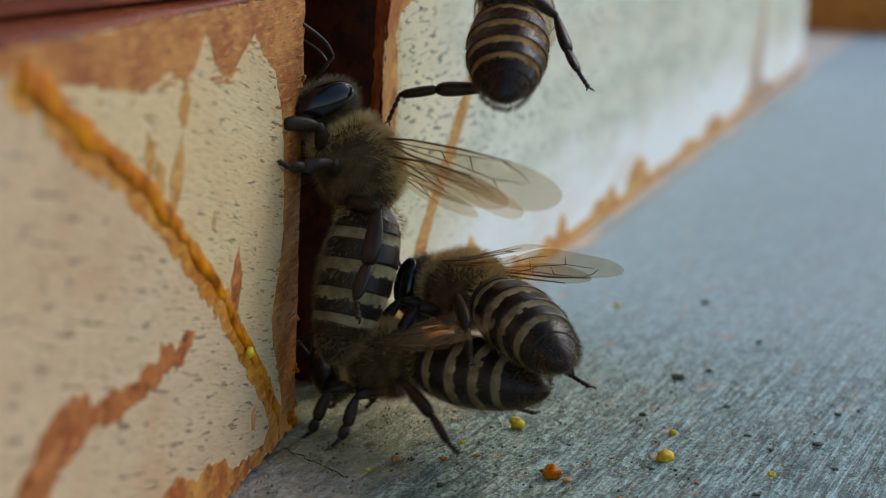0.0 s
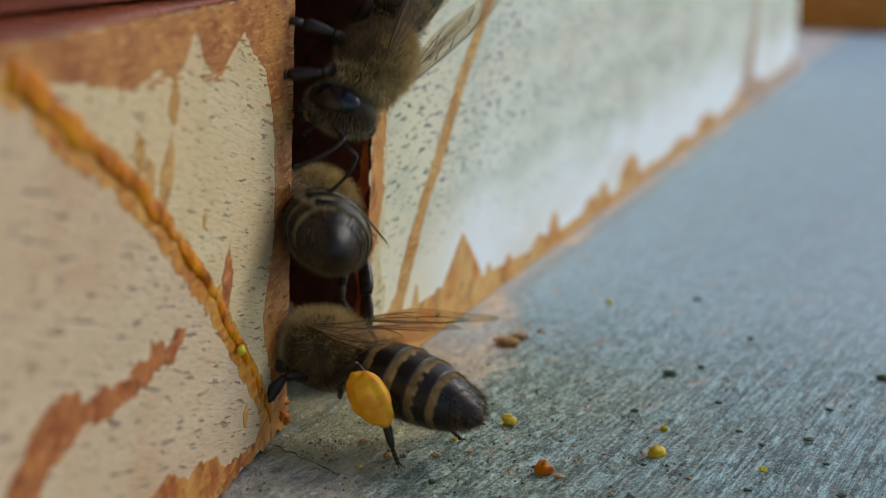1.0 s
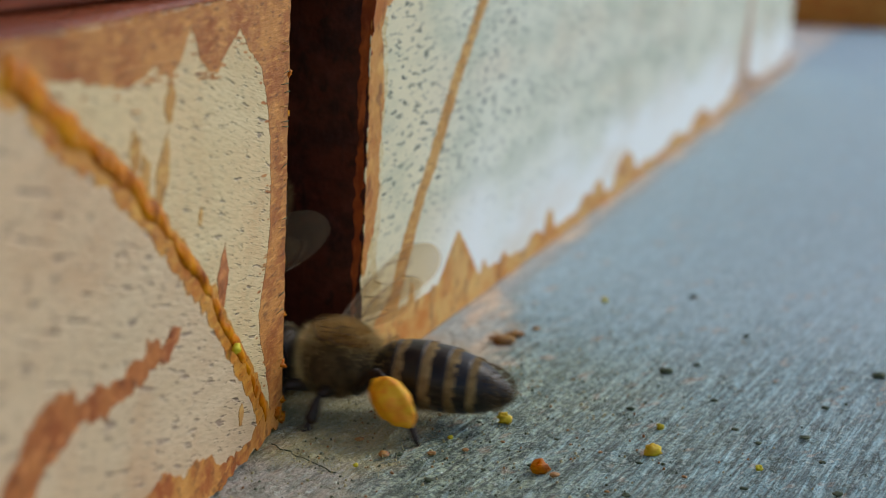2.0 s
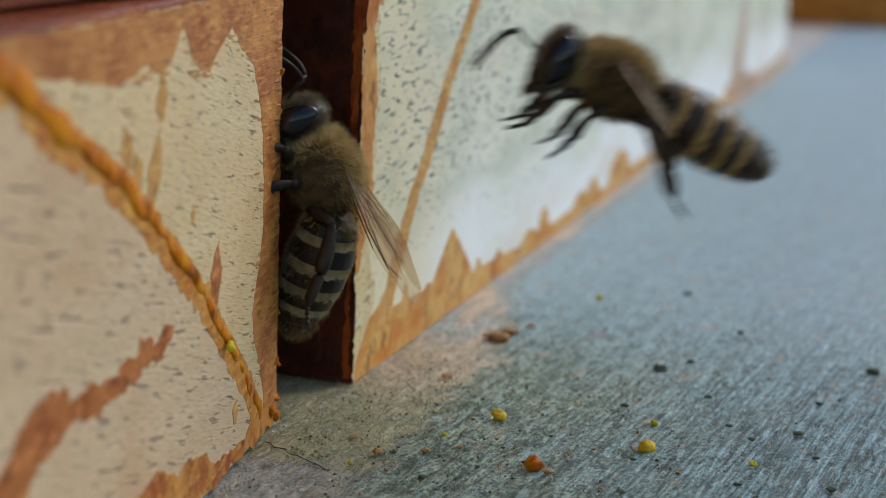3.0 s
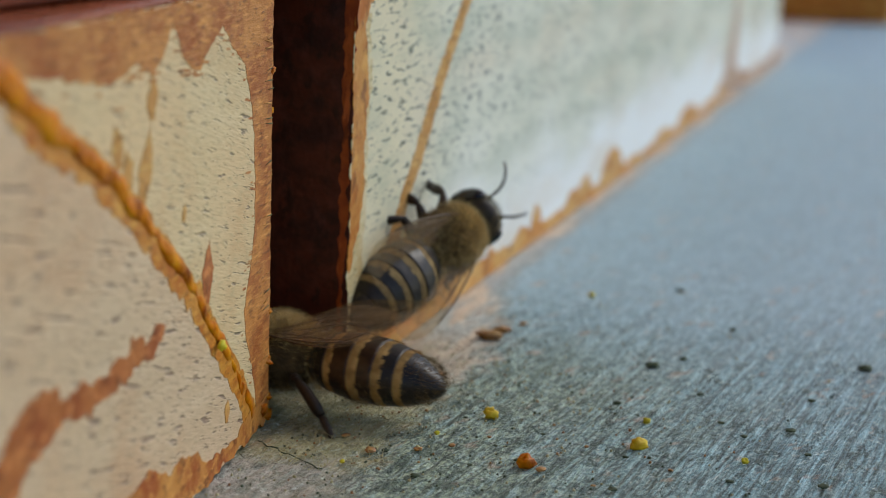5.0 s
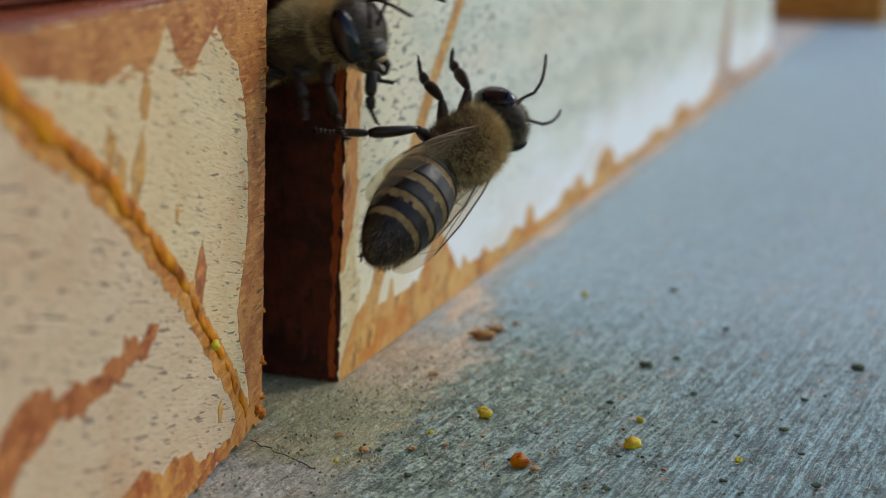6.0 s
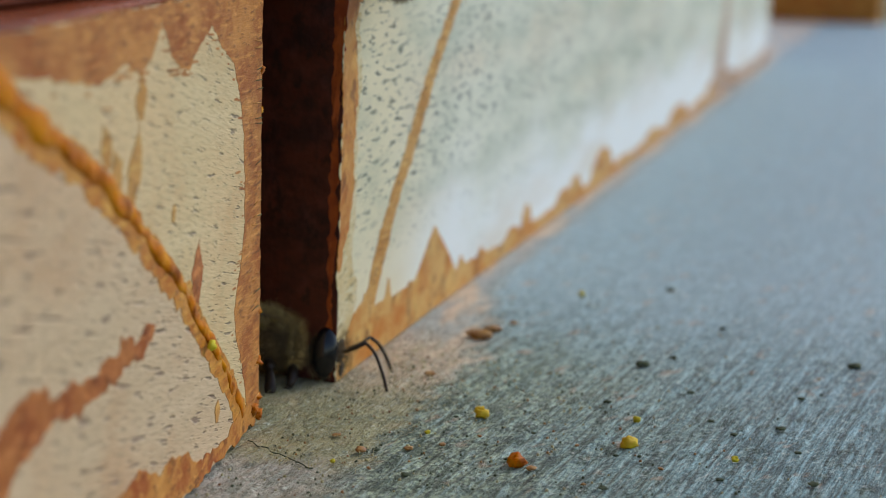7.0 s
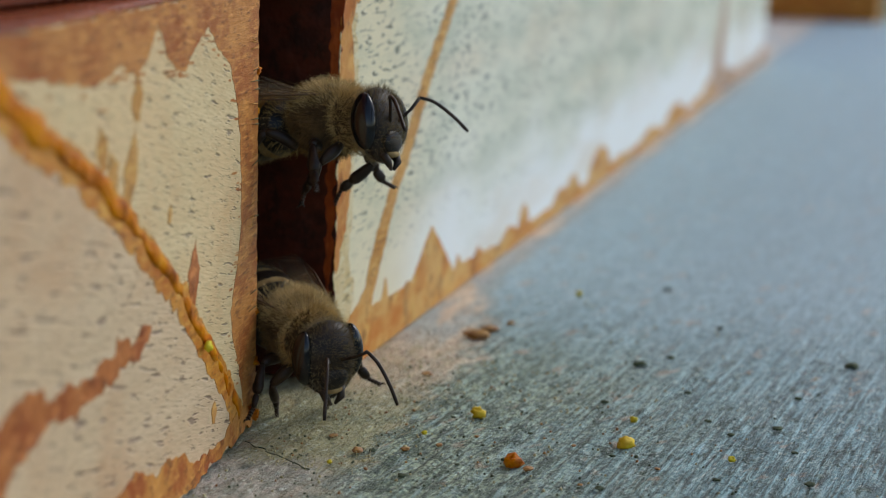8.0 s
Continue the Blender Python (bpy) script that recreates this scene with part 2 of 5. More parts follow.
    col = mixed(m, maths(m, "MULTIPLY", mask(m, dust, 0.53, 0.64), maths(m, "MULTIPLY", clear, 0.40)), col, (0.040, 0.050, 0.030))
    col = mixed(m, maths(m, "MULTIPLY", mask(m, maths(m, "SUBTRACT", 1.0, dust), 0.55, 0.65), maths(m, "MULTIPLY", clear, 0.36)), col, (0.50, 0.62, 0.53))
    # open pores and raised fibres, broken along the grain
    near_clear = maths(m, "MULTIPLY", clear, maths(m, "SUBTRACT", 1.0, maths(m, "MULTIPLY", sky_sheen, 0.8)))
    pore = noise_at(m, coords(m, (0.55, 3.7, 2.0), turn), 1.0, 4, 0.6, 0.35)
    col = mixed(m, maths(m, "MULTIPLY", mask(m, maths(m, "SUBTRACT", 1.0, pore), 0.53, 0.61), maths(m, "MULTIPLY", near_clear, 0.58)), col, (0.026, 0.038, 0.030))
    col = mixed(m, maths(m, "MULTIPLY", mask(m, pore, 0.54, 0.62), maths(m, "MULTIPLY", near_clear, 0.36)), col, (0.44, 0.62, 0.60))
    rosy = maths(m, "MULTIPLY", mask(m, noise_at(m, coords(m, (0.30, 0.75, 0.5), turn + 11), 1.0, 4, 0.6), 0.60, 0.68), clear)
    col = mixed(m, maths(m, "MULTIPLY", rosy, 0.45), col, (0.42, 0.27, 0.15))
    tone = node(m, "ShaderNodeVectorMath")
    tone.operation = "MULTIPLY"
    m.node_tree.links.new(col, tone.inputs[0])
    tone.inputs[1].default_value = (1.41, 1.37, 1.39)
    col = tone.outputs[0]
    height = maths(m, "ADD", maths(m, "MULTIPLY", ridge, 0.7), maths(m, "SUBTRACT", maths(m, "MULTIPLY", grit, 0.7), maths(m, "MULTIPLY", dust, 0.35)))
    height = maths(m, "ADD", height, maths(m, "ADD", maths(m, "MULTIPLY", moss, 0.35), maths(m, "MULTIPLY", chip, 0.4)))
    height = maths(m, "ADD", height, maths(m, "MULTIPLY", lines, 0.5))
    return paint(m, col, maths(m, "MULTIPLY", height, maths(m, "SUBTRACT", 1.0, maths(m, "MULTIPLY", sky_sheen, 0.75))), 1.0, 0.30)


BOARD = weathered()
FILM = stain("pinkish_paint_smear", (0.56, 0.36, 0.24), (0.47, 0.28, 0.17), 0.7)
GRASS = mat("meadow_grass", (0.07, 0.10, 0.03), 0.8)
paint(GRASS, ramp(GRASS, noise_at(GRASS, coords(GRASS, (0.004, 0.004, 0.004)), 1.0, 6), [(0.3, (0.035, 0.06, 0.015)), (0.7, (0.11, 0.13, 0.04))]))


def grain_mat(name, a, b, rough=0.55, spec=0.4):
    m = mat(name, a, rough, spec=spec)
    n = noise_at(m, coords(m, (1.4, 1.4, 1.4)), 1.0, 4)
    return paint(m, mixed(m, mask(m, n, 0.35, 0.65), a, b), n, 0.6, 0.08)


POLLEN = grain_mat("yellow_pollen", (0.84, 0.43, 0.008), (0.80, 0.27, 0.004), 0.6)
POLLEN.node_tree.nodes["Bump"].inputs["Strength"].default_value = 1.0
YELLOW = grain_mat("golden_pollen", (0.78, 0.54, 0.02), (0.70, 0.40, 0.012), 0.6)
LEMON = grain_mat("lemon_pollen", (0.72, 0.60, 0.02), (0.60, 0.44, 0.02), 0.6)
OCHRE = grain_mat("ochre_wax_crumb", (0.46, 0.24, 0.070), (0.28, 0.12, 0.035), 0.5)
DARK = grain_mat("dark_dirt_crumb", (0.060, 0.080, 0.045), (0.12, 0.14, 0.08), 0.85, 0.2)
FIBRE = grain_mat("pale_wood_fibre", (0.58, 0.52, 0.30), (0.40, 0.36, 0.16), 0.7)

# bees
CHITIN = grain_mat("black_brown_chitin", (0.020, 0.013, 0.009), (0.042, 0.026, 0.014), 0.45, 0.3)
EYE = mat("black_compound_eye", (0.008, 0.007, 0.008), 0.16)
DOWN = grain_mat("brown_downy_cuticle", (0.12, 0.082, 0.038), (0.065, 0.043, 0.021), 0.85, 0.1)
TERGITE = grain_mat("dark_tergite", (0.009, 0.007, 0.006), (0.022, 0.014, 0.009), 0.36, 0.32)
BAND = grain_mat("tan_hair_band", (0.42, 0.285, 0.12), (0.25, 0.16, 0.065), 0.8, 0.2)
AMBER = grain_mat("amber_tergite", (0.055, 0.026, 0.010), (0.018, 0.010, 0.007), 0.33, 0.3)
FUZZ = grain_mat("tan_body_hair", (0.74, 0.56, 0.26), (0.52, 0.36, 0.14), 0.8, 0.2)
BROWNFUZZ = grain_mat("dark_brown_hair", (0.25, 0.155, 0.062), (0.12, 0.074, 0.031), 0.8, 0.2)
GREYFUZZ = grain_mat("grey_short_hair", (0.36, 0.28, 0.15), (0.22, 0.16, 0.08), 0.8, 0.2)
LEGM = grain_mat("dark_brown_leg", (0.020, 0.012, 0.008), (0.040, 0.023, 0.013), 0.42, 0.3)
GOLDBAND = grain_mat("golden_hair_band", (0.56, 0.36, 0.13), (0.34, 0.20, 0.065), 0.8, 0.2)
PALEBAND = grain_mat("cream_hair_band", (0.37, 0.31, 0.17), (0.22, 0.175, 0.09), 0.8, 0.2)
VEIN = mat("brown_wing_vein", (0.12, 0.065, 0.03), 0.5)


def membrane():
    m = mat("clear_brown_wing_membrane", (0.50, 0.37, 0.23), 0.22, spec=0.3)
    tr = node(m, "ShaderNodeBsdfTransparent", {"Color": (0.96, 0.91, 0.83, 1)})
    mx = node(m, "ShaderNodeMixShader", {"Fac": 0.13})
    out = m.node_tree.nodes["Material Output"]
    n = noise_at(m, coords(m, (0.8, 0.8, 0.8)), 1.0, 3)
    bump = node(m, "ShaderNodeBump", {"Strength": 0.5, "Distance": 0.05 * MM}, Height=n)
    m.node_tree.links.new(bump.outputs["Normal"], bsdf(m).inputs["Normal"])
    m.node_tree.links.new(tr.outputs[0], mx.inputs[1])
    m.node_tree.links.new(bsdf(m).outputs[0], mx.inputs[2])
    m.node_tree.links.new(mx.outputs[0], out.inputs["Surface"])
    return m


WING = membrane()


# ---- mesh tools, in millimetres ----
def mesh_of(name, bm, material, smooth=True):
    bmesh.ops.scale(bm, vec=(MM, MM, MM), verts=bm.verts)
    me = bpy.data.meshes.new(name)
    bm.to_mesh(me)
    bm.free()
    for k in (material if isinstance(material, (list, tuple)) else [material]):
        me.materials.append(k)
    if smooth:
        me.shade_smooth()
    return me


def put(name, me, parent=None, at=(0, 0, 0), label=""):
    ob = new(name, me)
    ob.location = [c * MM for c in at]
    if parent is not None:
        ob.parent = parent
    return tagged(ob, label)


def part(name, bm, material, parent=None, label="", at=(0, 0, 0), smooth=True):
    return put(name, mesh_of(name, bm, material, smooth), parent, at, label)


def block(size, at=(0, 0, 0), bevel=0.4, cuts=2):
    bm = bmesh.new()
    bmesh.ops.create_cube(bm, size=1)
    for v in bm.verts:
        v.co = Vector([v.co[i] * size[i] + at[i] for i in range(3)])
    if bevel:
        bmesh.ops.bevel(bm, geom=bm.edges[:], offset=bevel, segments=cuts, profile=0.6, affect="EDGES")
    return bm


def blob(r, at=(0, 0, 0), seg=16, rings=10, rough=0.0, freq=1.0, seed=0):
    bm = bmesh.new()
    bmesh.ops.create_uvsphere(bm, u_segments=seg, v_segments=rings, radius=1)
    for v in bm.verts:
        k = 1 + rough * noise.noise(v.co * freq + Vector((seed * 7.3, seed * 3.1, 0)))
        v.co = Vector([v.co[i] * r[i] * k + at[i] for i in range(3)])
    return bm


def tube(points, radii, seg=8, into=None, flat=1.0):
    """A capped tube along a line of points; flat squeezes it sideways."""
    bm = into or bmesh.new()
    pts = [Vector(p) for p in points]
    rings = []
    for i, p in enumerate(pts):
        d = (pts[min(i + 1, len(pts) - 1)] - pts[max(i - 1, 0)]).normalized()
        a = d.cross(Vector((0.31, 0.2, 0.93)) if abs(d.z) < 0.9 else Vector((1, 0.1, 0))).normalized()
        b = d.cross(a)
        rings.append([bm.verts.new(p + radii[i] * (math.cos(k * math.tau / seg) * a * flat + math.sin(k * math.tau / seg) * b)) for k in range(seg)])
    for r0, r1 in zip(rings, rings[1:]):
        for k in range(seg):
            bm.faces.new((r0[k], r0[(k + 1) % seg], r1[(k + 1) % seg], r1[k]))
    bm.faces.new(rings[0][::-1])
    bm.faces.new(rings[-1])
    return bm


def spline(points, n):
    """Smooth line through control points."""
    P = [Vector(p) for p in points]
    P = [2 * P[0] - P[1], *P, 2 * P[-1] - P[-2]]
    out = []
    for i in range(1, len(P) - 2):
        for k in range(n):
            t = k / n
            a, b, c, d = P[i - 1:i + 3]
            out.append(0.5 * (2 * b + (c - a) * t + (2 * a - 5 * b + 4 * c - d) * t * t + (3 * b - a - 3 * c + d) * t ** 3))
    return out + [P[-2]]


def ragged(outline, step=0.35, amp=0.18, seed=0):
    """A closed outline, cut into short steps and made uneven along its normals."""
    out, n = [], len(outline)
    for i in range(n):
        a, b = Vector((*outline[i], 0)), Vector((*outline[(i + 1) % n], 0))
        side = (b - a).cross(Vector((0, 0, 1))).normalized()
        k = max(1, int((b - a).length / step))
        for j in range(k):
            p = a.lerp(b, j / k)
            q = p * 1.3 + Vector((seed * 11.7, seed * 5.3, 0.5))
            if j:
                p = p + side * amp * (0.9 * noise.noise(q) + 0.7 * noise.noise(q * 3.1))
            out.append((p.x, p.y))
    return out


def film(outline, thick, plane="wall"):
    """A thin coat of paint with its own edge; wall: in x and z, facing -y; floor: in x and y, facing +z."""
    flat = geometry.delaunay_2d_cdt([Vector(p) for p in outline], [], [list(range(len(outline)))], 1, 1e-5)
    bm = bmesh.new()
    face = (lambda a, b, h: (a, -h, b)) if plane == "wall" else (lambda a, b, h: (a, b, h))
    front = [bm.verts.new(face(v.x, v.y, thick)) for v in flat[0]]
    for f in flat[2]:
        bm.faces.new([front[i] for i in f])
    bm.edges.ensure_lookup_table()
    rim = bmesh.ops.extrude_edge_only(bm, edges=[e for e in bm.edges if e.is_boundary])
    for v in rim["geom"]:
        if isinstance(v, bmesh.types.BMVert):
            v.co = v.co + Vector(face(0, 0, -thick - 0.05))
    bmesh.ops.recalc_face_normals(bm, faces=bm.faces[:])
    return bm


def skirt(tops, bottom, thick):
    """A coat of paint that stands on a straight foot line, with an uneven top line."""
    bm = bmesh.new()
    cols = [[bm.verts.new((x, -thick, bottom)), bm.verts.new((x, -thick, max(h, bottom + 0.02))), bm.verts.new((x, 0.05, max(h, bottom + 0.02)))] for x, h in tops]
    for a, b in zip(cols, cols[1:]):
        for k in (0, 1):
            bm.faces.new((a[k], b[k], b[k + 1], a[k + 1]))
    return bm


# ---- the place: landing board, hive front, ground ----
def landing_board():
    """Weathered plank, finely ridged along its grain near the entrance."""
    xs = np.concatenate([np.linspace(-150, -24, 40), np.linspace(-23.7, 45, 230), np.linspace(46, 120, 60), np.linspace(123, 290, 40)])
    ys = np.concatenate([np.linspace(-75, -40, 24), np.linspace(-39.5, 4, 330), np.linspace(5, 110, 40)])
    c, s = math.cos(radians(5.7)), math.sin(radians(5.7))
    verts, faces, ny = [], [], len(ys)
    for x in xs:
        for y in ys:
            u, v = x * c - y * s, x * s + y * c
            z = 0.09 * noise.noise(Vector((u * 0.05, v * 1.5, 0))) + 0.07 * noise.noise(Vector((u * 0.22, v * 3.1, 7))) + 0.06 * noise.noise(Vector((u * 0.05, v * 0.12, 4)))
            worn = float(np.interp(x, [-4, 22], [1.0, 0.3]))
            verts.append((x * MM, y * MM, (z * worn - 0.10) * MM))
    for i in range(len(xs) - 1):
        for j in range(ny - 1):
            a = i * ny + j
            faces.append((a, a + ny, a + ny + 1, a + 1))
    me = bpy.data.meshes.new("landing_board")
    me.from_pydata(verts, [], faces)
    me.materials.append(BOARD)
    me.shade_smooth()
    board = tagged(new("landing_board", me), "weathered grey wooden landing board with pollen crumbs", "board", kind="structure")
    part("plank_core", block((480, 305, 19.5), (60, 77.5, -10.1), 0.3), BOARD, board, smooth=False)
    return board


landing_board()


def ground():
    bm = bmesh.new()
    bmesh.ops.create_grid(bm, x_segments=60, y_segments=60, size=400000)
    for v in bm.verts:
        v.co.z = -20
    tagged(part("ground", bm, GRASS), "green meadow ground under the hive", "ground", kind="structure")


ground()


def hive_body():
    """The hive's floor and walls behind the entrance, and the brown front board above it."""
    body = tagged(new("beehive"), "red-brown varnished wooden beehive body above the entrance", "beehive")
    part("front_board", block((348, 24, 240), (24, 12.6, 143.3), 0.8), HIVE, body, smooth=False)
    part("side_wall", block((22, 200, 262), (-161.5, 125, 131.5), 0.8), HIVE, body, smooth=False)
    part("side_wall", block((22, 200, 262), (209.5, 125, 131.5), 0.8), HIVE, body, smooth=False)
    part("rear_wall", block((348, 20, 262), (24, 216, 131.5), 0.8), HIVE, body, smooth=False)
    part("roof", block((430, 290, 18), (24, 105, 273), 1.5), HIVE, body, smooth=False)
    return body


hive_body()


def end_rail():
    bm = block((14, 90, 12), (297.5, 32, 4), 0.8)
    tagged(part("end_rail", bm, AMBERSTAIN, smooth=False), "red-brown wooden rail at the board's end", "rail")


end_rail()


def left_block():
    """Closing block beside the entrance: bare beech with stain, drips and a seam of propolis."""
    b = tagged(new("entrance_block"), "bare beech entrance block with brown stain and propolis seam", "wooden block")
    # block stands a little askew
    b.matrix_world = pose(-7.6 * MM, 1.52 * MM, 0, 0.8, 0, 7.54)
    bm = bmesh.new()
    bmesh.ops.create_cube(bm, size=1)
    for v in bm.verts:
        v.co = Vector(((v.co.x - 0.5) * 145, (v.co.y + 0.5) * 21, (v.co.z + 0.5) * 23.0))
    bmesh.ops.bevel(bm, geom=bm.edges[:], offset=0.55, segments=3, profile=0.55, affect="EDGES")
    part("body", bm, BARE, b, "bare beech with dark pores", smooth=False)
    part("stained_top", block((144.6, 20.6, 0.3), (-72.5, 10.5, 23.05), 0.08, 1), HIVE, b, "red-brown stained top", smooth=False)
    arc = [(-32.5, 22.2), (-30, 21), (-27.5, 19.5), (-24.1, 18), (-20.3, 15.8), (-16.6, 13.2), (-12.4, 10.2), (-8.5, 6.7), (-5.5, 4), (-3, 1.3)]
    line = spline([(x, 0, z) for x, z in arc], 8)
    # scraped round panel inside the seam
    outline = [(p.x, p.z) for p in line] + [(-3.4, 0.15), (-60, 0.15), (-60, 22)]
    part("scraped_panel", film(outline, 0.02), PANEL, b, "scraped pinkish beech", smooth=False)
    # seam of propolis: a lumpy bead, thick at the top
    bead = bmesh.new()
    pts, rad = [], []
    for i, p in enumerate(spline([(x, 0, z) for x, z in arc], 26)):
        k = i / 230
        pts.append(p + Vector((0.16 * noise.noise(p * 0.43), 0, 0.16 * noise.noise(p * 0.43 + Vector((5, 5, 5))))))
        rad.append((0.54 - 0.28 * k) * (1 + 0.5 * noise.noise(p * 0.37) + 0.28 * noise.noise(p * 0.71) + 0.08 * noise.noise(p * 1.7)))
    tube(pts, [max(0.14, r) for r in rad], 10, bead)
    for v in bead.verts:
        v.co.y = v.co.y * 0.36 + 0.12 * noise.noise(v.co * 1.7)
        v.co.x += 0.22 * noise.noise(v.co * 0.67 + Vector((3, 1, 2))) + 0.04 * noise.noise(v.co * 3.1)
        v.co.z += 0.22 * noise.noise(v.co * 0.67 + Vector((8, 4, 7))) + 0.04 * noise.noise(v.co * 3.1 + Vector((2, 2, 2)))
    part("propolis_seam", bead, PROPOLIS, b, "lumpy amber propolis seam")
    # amber stain that has crept out from under the seam
    low = [(p.x - 0.55 - 0.5 * (0.5 + noise.noise(p * 0.8)) * max(0.3, (p.z / 14)), p.z - 0.75 - 0.5 * noise.noise(p * 1.9)) for p in line]
    high = [(p.x + 0.35 + 0.3 * noise.noise(p * 1.4), p.z + 0.30 + 0.3 * noise.noise(p * 2.3)) for p in line]
    part("seam_stain", film(ragged(low + high[::-1], 0.3, 0.16, 9), 0.034), AMBERSTAIN, b, "thin amber stain along the seam", smooth=False)
    # stain along the top and down the edge
    top = [(-62, 22.98), (-62, 21.6), (-30, 21.5), (-25.4, 20.9), (-22, 20.3), (-20.6, 20.6), (-19.1, 20.9), (-17.5, 20.2), (-16.2, 20.8), (-14.9, 22.2), (-13.8, 20.7), (-12.6, 20.0), (-11.3, 19.9), (-9.9, 20.8), (-8.2, 21.6), (-6.6, 20.3), (-4.9, 19.5), (-4.2, 18.4),
           (-3.3, 16.0), (-2.9, 13.5), (-3.0, 11.1), (-3.4, 9.5), (-4.0, 8.4), (-4.6, 7.2), (-4.2, 5.5), (-3.2, 4.0), (-2.6, 2.4), (-2.0, 0.3), (-0.12, 0.3), (-0.12, 22.98)]
    part("stain_top", film(ragged(top, 0.2, 0.17, 1), 0.012), STAIN, b, "brown stain with a ragged lower edge", smooth=False)
    # short stained flecks along the grain, strewn past the stain's edge
    rng, flecks = random.Random(12), bmesh.new()
    for _ in range(60):
        i = rng.randrange(2, len(top) - 4)
        p, q, k = Vector(top[i]), Vector(top[i + 1]), rng.random()
        x, z = p.lerp(q, k) + Vector((-abs(rng.gauss(0, 0.7)), -abs(rng.gauss(0, 0.35)) if i < 17 else rng.gauss(0, 0.3)))
        l, h = rng.uniform(0.15, 0.7), rng.uniform(0.03, 0.085)
        ring = [(x + l * math.cos(a) + 0.05 * rng.random(), z + h * math.sin(a) - 0.08 * l * math.cos(a)) for a in (0, 0.9, 2.2, 3.1, 4.1, 5.3)]
        flecks.faces.new([flecks.verts.new((a, -0.026, c)) for a, c in ring])
    tagged(part("stain_fleck", flecks, STAIN, b, smooth=False), "small stained flecks along the grain", kind="stuff")
    foot = [(-24, 3.6), (-19.8, 3.2), (-17.8, 3.5), (-15.4, 2.3), (-14.3, 2.6), (-12, 2.2), (-10.4, 1.2), (-8, 1.1), (-6.1, 0.9), (-4.2, 1.4), (-2.4, 1.6), (-1.2, 1.2), (-0.8, 0.12), (-24, 0.12)]
    part("stain_foot", film(ragged(foot, 0.28, 0.28, 2), 0.045), FOOTSTAIN, b, "red-brown stain along the foot", smooth=False)
    smear = [(-33.5, 7.6), (-31.4, 9.4), (-30.0, 10.1), (-28.2, 10.2), (-26.6, 9.4), (-25.2, 9.5), (-23.0, 9.1), (-21.9, 9.4), (-20.4, 9.2), (-19.9, 10.0), (-18.9, 9.7), (-18.4, 9.1), (-17.0, 9.7), (-15.9, 9.4), (-16.4, 8.8), (-17.8, 8.4), (-20.2, 8.3), (-22.2, 8.2), (-24.6, 8.2), (-26.4, 8.5), (-28.3, 8.1), (-30.3, 7.6), (-32.3, 6.4), (-34, 6.2)]
    part("stain_smear", film(ragged(smear, 0.28, 0.42, 3), 0.036), RUST, b, "red-brown smear", smooth=False)
    for k, (x0, z0, x1, z1, w) in enumerate([(-10.0, 11.9, -10.6, 8.8, 0.85), (-17.3, 20.4, -17.5, 18.4, 0.62), (-17.6, 18.3, -18.9, 14.6, 0.72), (-21.5, 18.8, -21.0, 17.0, 0.62), (-20.3, 17.6, -20.0, 16.0, 0.7), (-7.2, 3.3, -7.4, 2.2, 0.4), (-13.4, 14.2, -13.6, 13.4, 0.25)]):
        d = Vector((x1 - x0, z1 - z0)).normalized()
        s = Vector((-d.y, d.x)) * w
        o = [(x0, z0), (x0 * 0.6 + x1 * 0.4 + s.x, z0 * 0.6 + z1 * 0.4 + s.y), (x1 + s.x * 0.5, z1 + s.y * 0.5), (x1 - s.x * 0.4, z1 - s.y * 0.4), (x0 * 0.5 + x1 * 0.5 - s.x, z0 * 0.5 + z1 * 0.5 - s.y)]
        part("stain_drip", film(ragged(o, 0.2, 0.16, 10 + k), 0.05 if z0 < 5 else 0.018), RUST if k == 0 else DRIP, b, "small stain drip", smooth=False)
    for k, (x, z, r) in enumerate([(-0.15, 18.7, 0.28), (-0.05, 16.6, 0.2), (-0.1, 13.4, 0.14), (-0.1, 8.8, 0.16), (-0.05, 6.0, 0.22), (-0.3, 3.3, 0.3), (-0.25, 1.3, 0.3), (-0.5, 0.5, 0.42), (-1.3, 0.9, 0.4)]):
        part("propolis_knob", blob((r * 1.2, r, r * 0.8), (x, 0.15, z), 14, 10, 0.9, 2.2, k), PROPOLIS, b)
    for k in range(26):
        z = random.uniform(1.5, 22)
        a = Vector((-0.1 - 0.4 * random.random(), -0.06, z))
        bm = tube([a, a + Vector((-1.2 * random.uniform(0.4, 1.2), -0.02, random.uniform(-0.12, 0.2)))], [0.035, 0.012], 5)
        part("splinter", bm, DRIP if k % 3 else DARK, b)
    part("pollen_grain", blob((0.3, 0.2, 0.26), (-9.0, -0.3, 6.6), 10, 8, 0.4, 2, 5), LEMON, b, "lemon yellow pollen grain")
    return b


left_block()


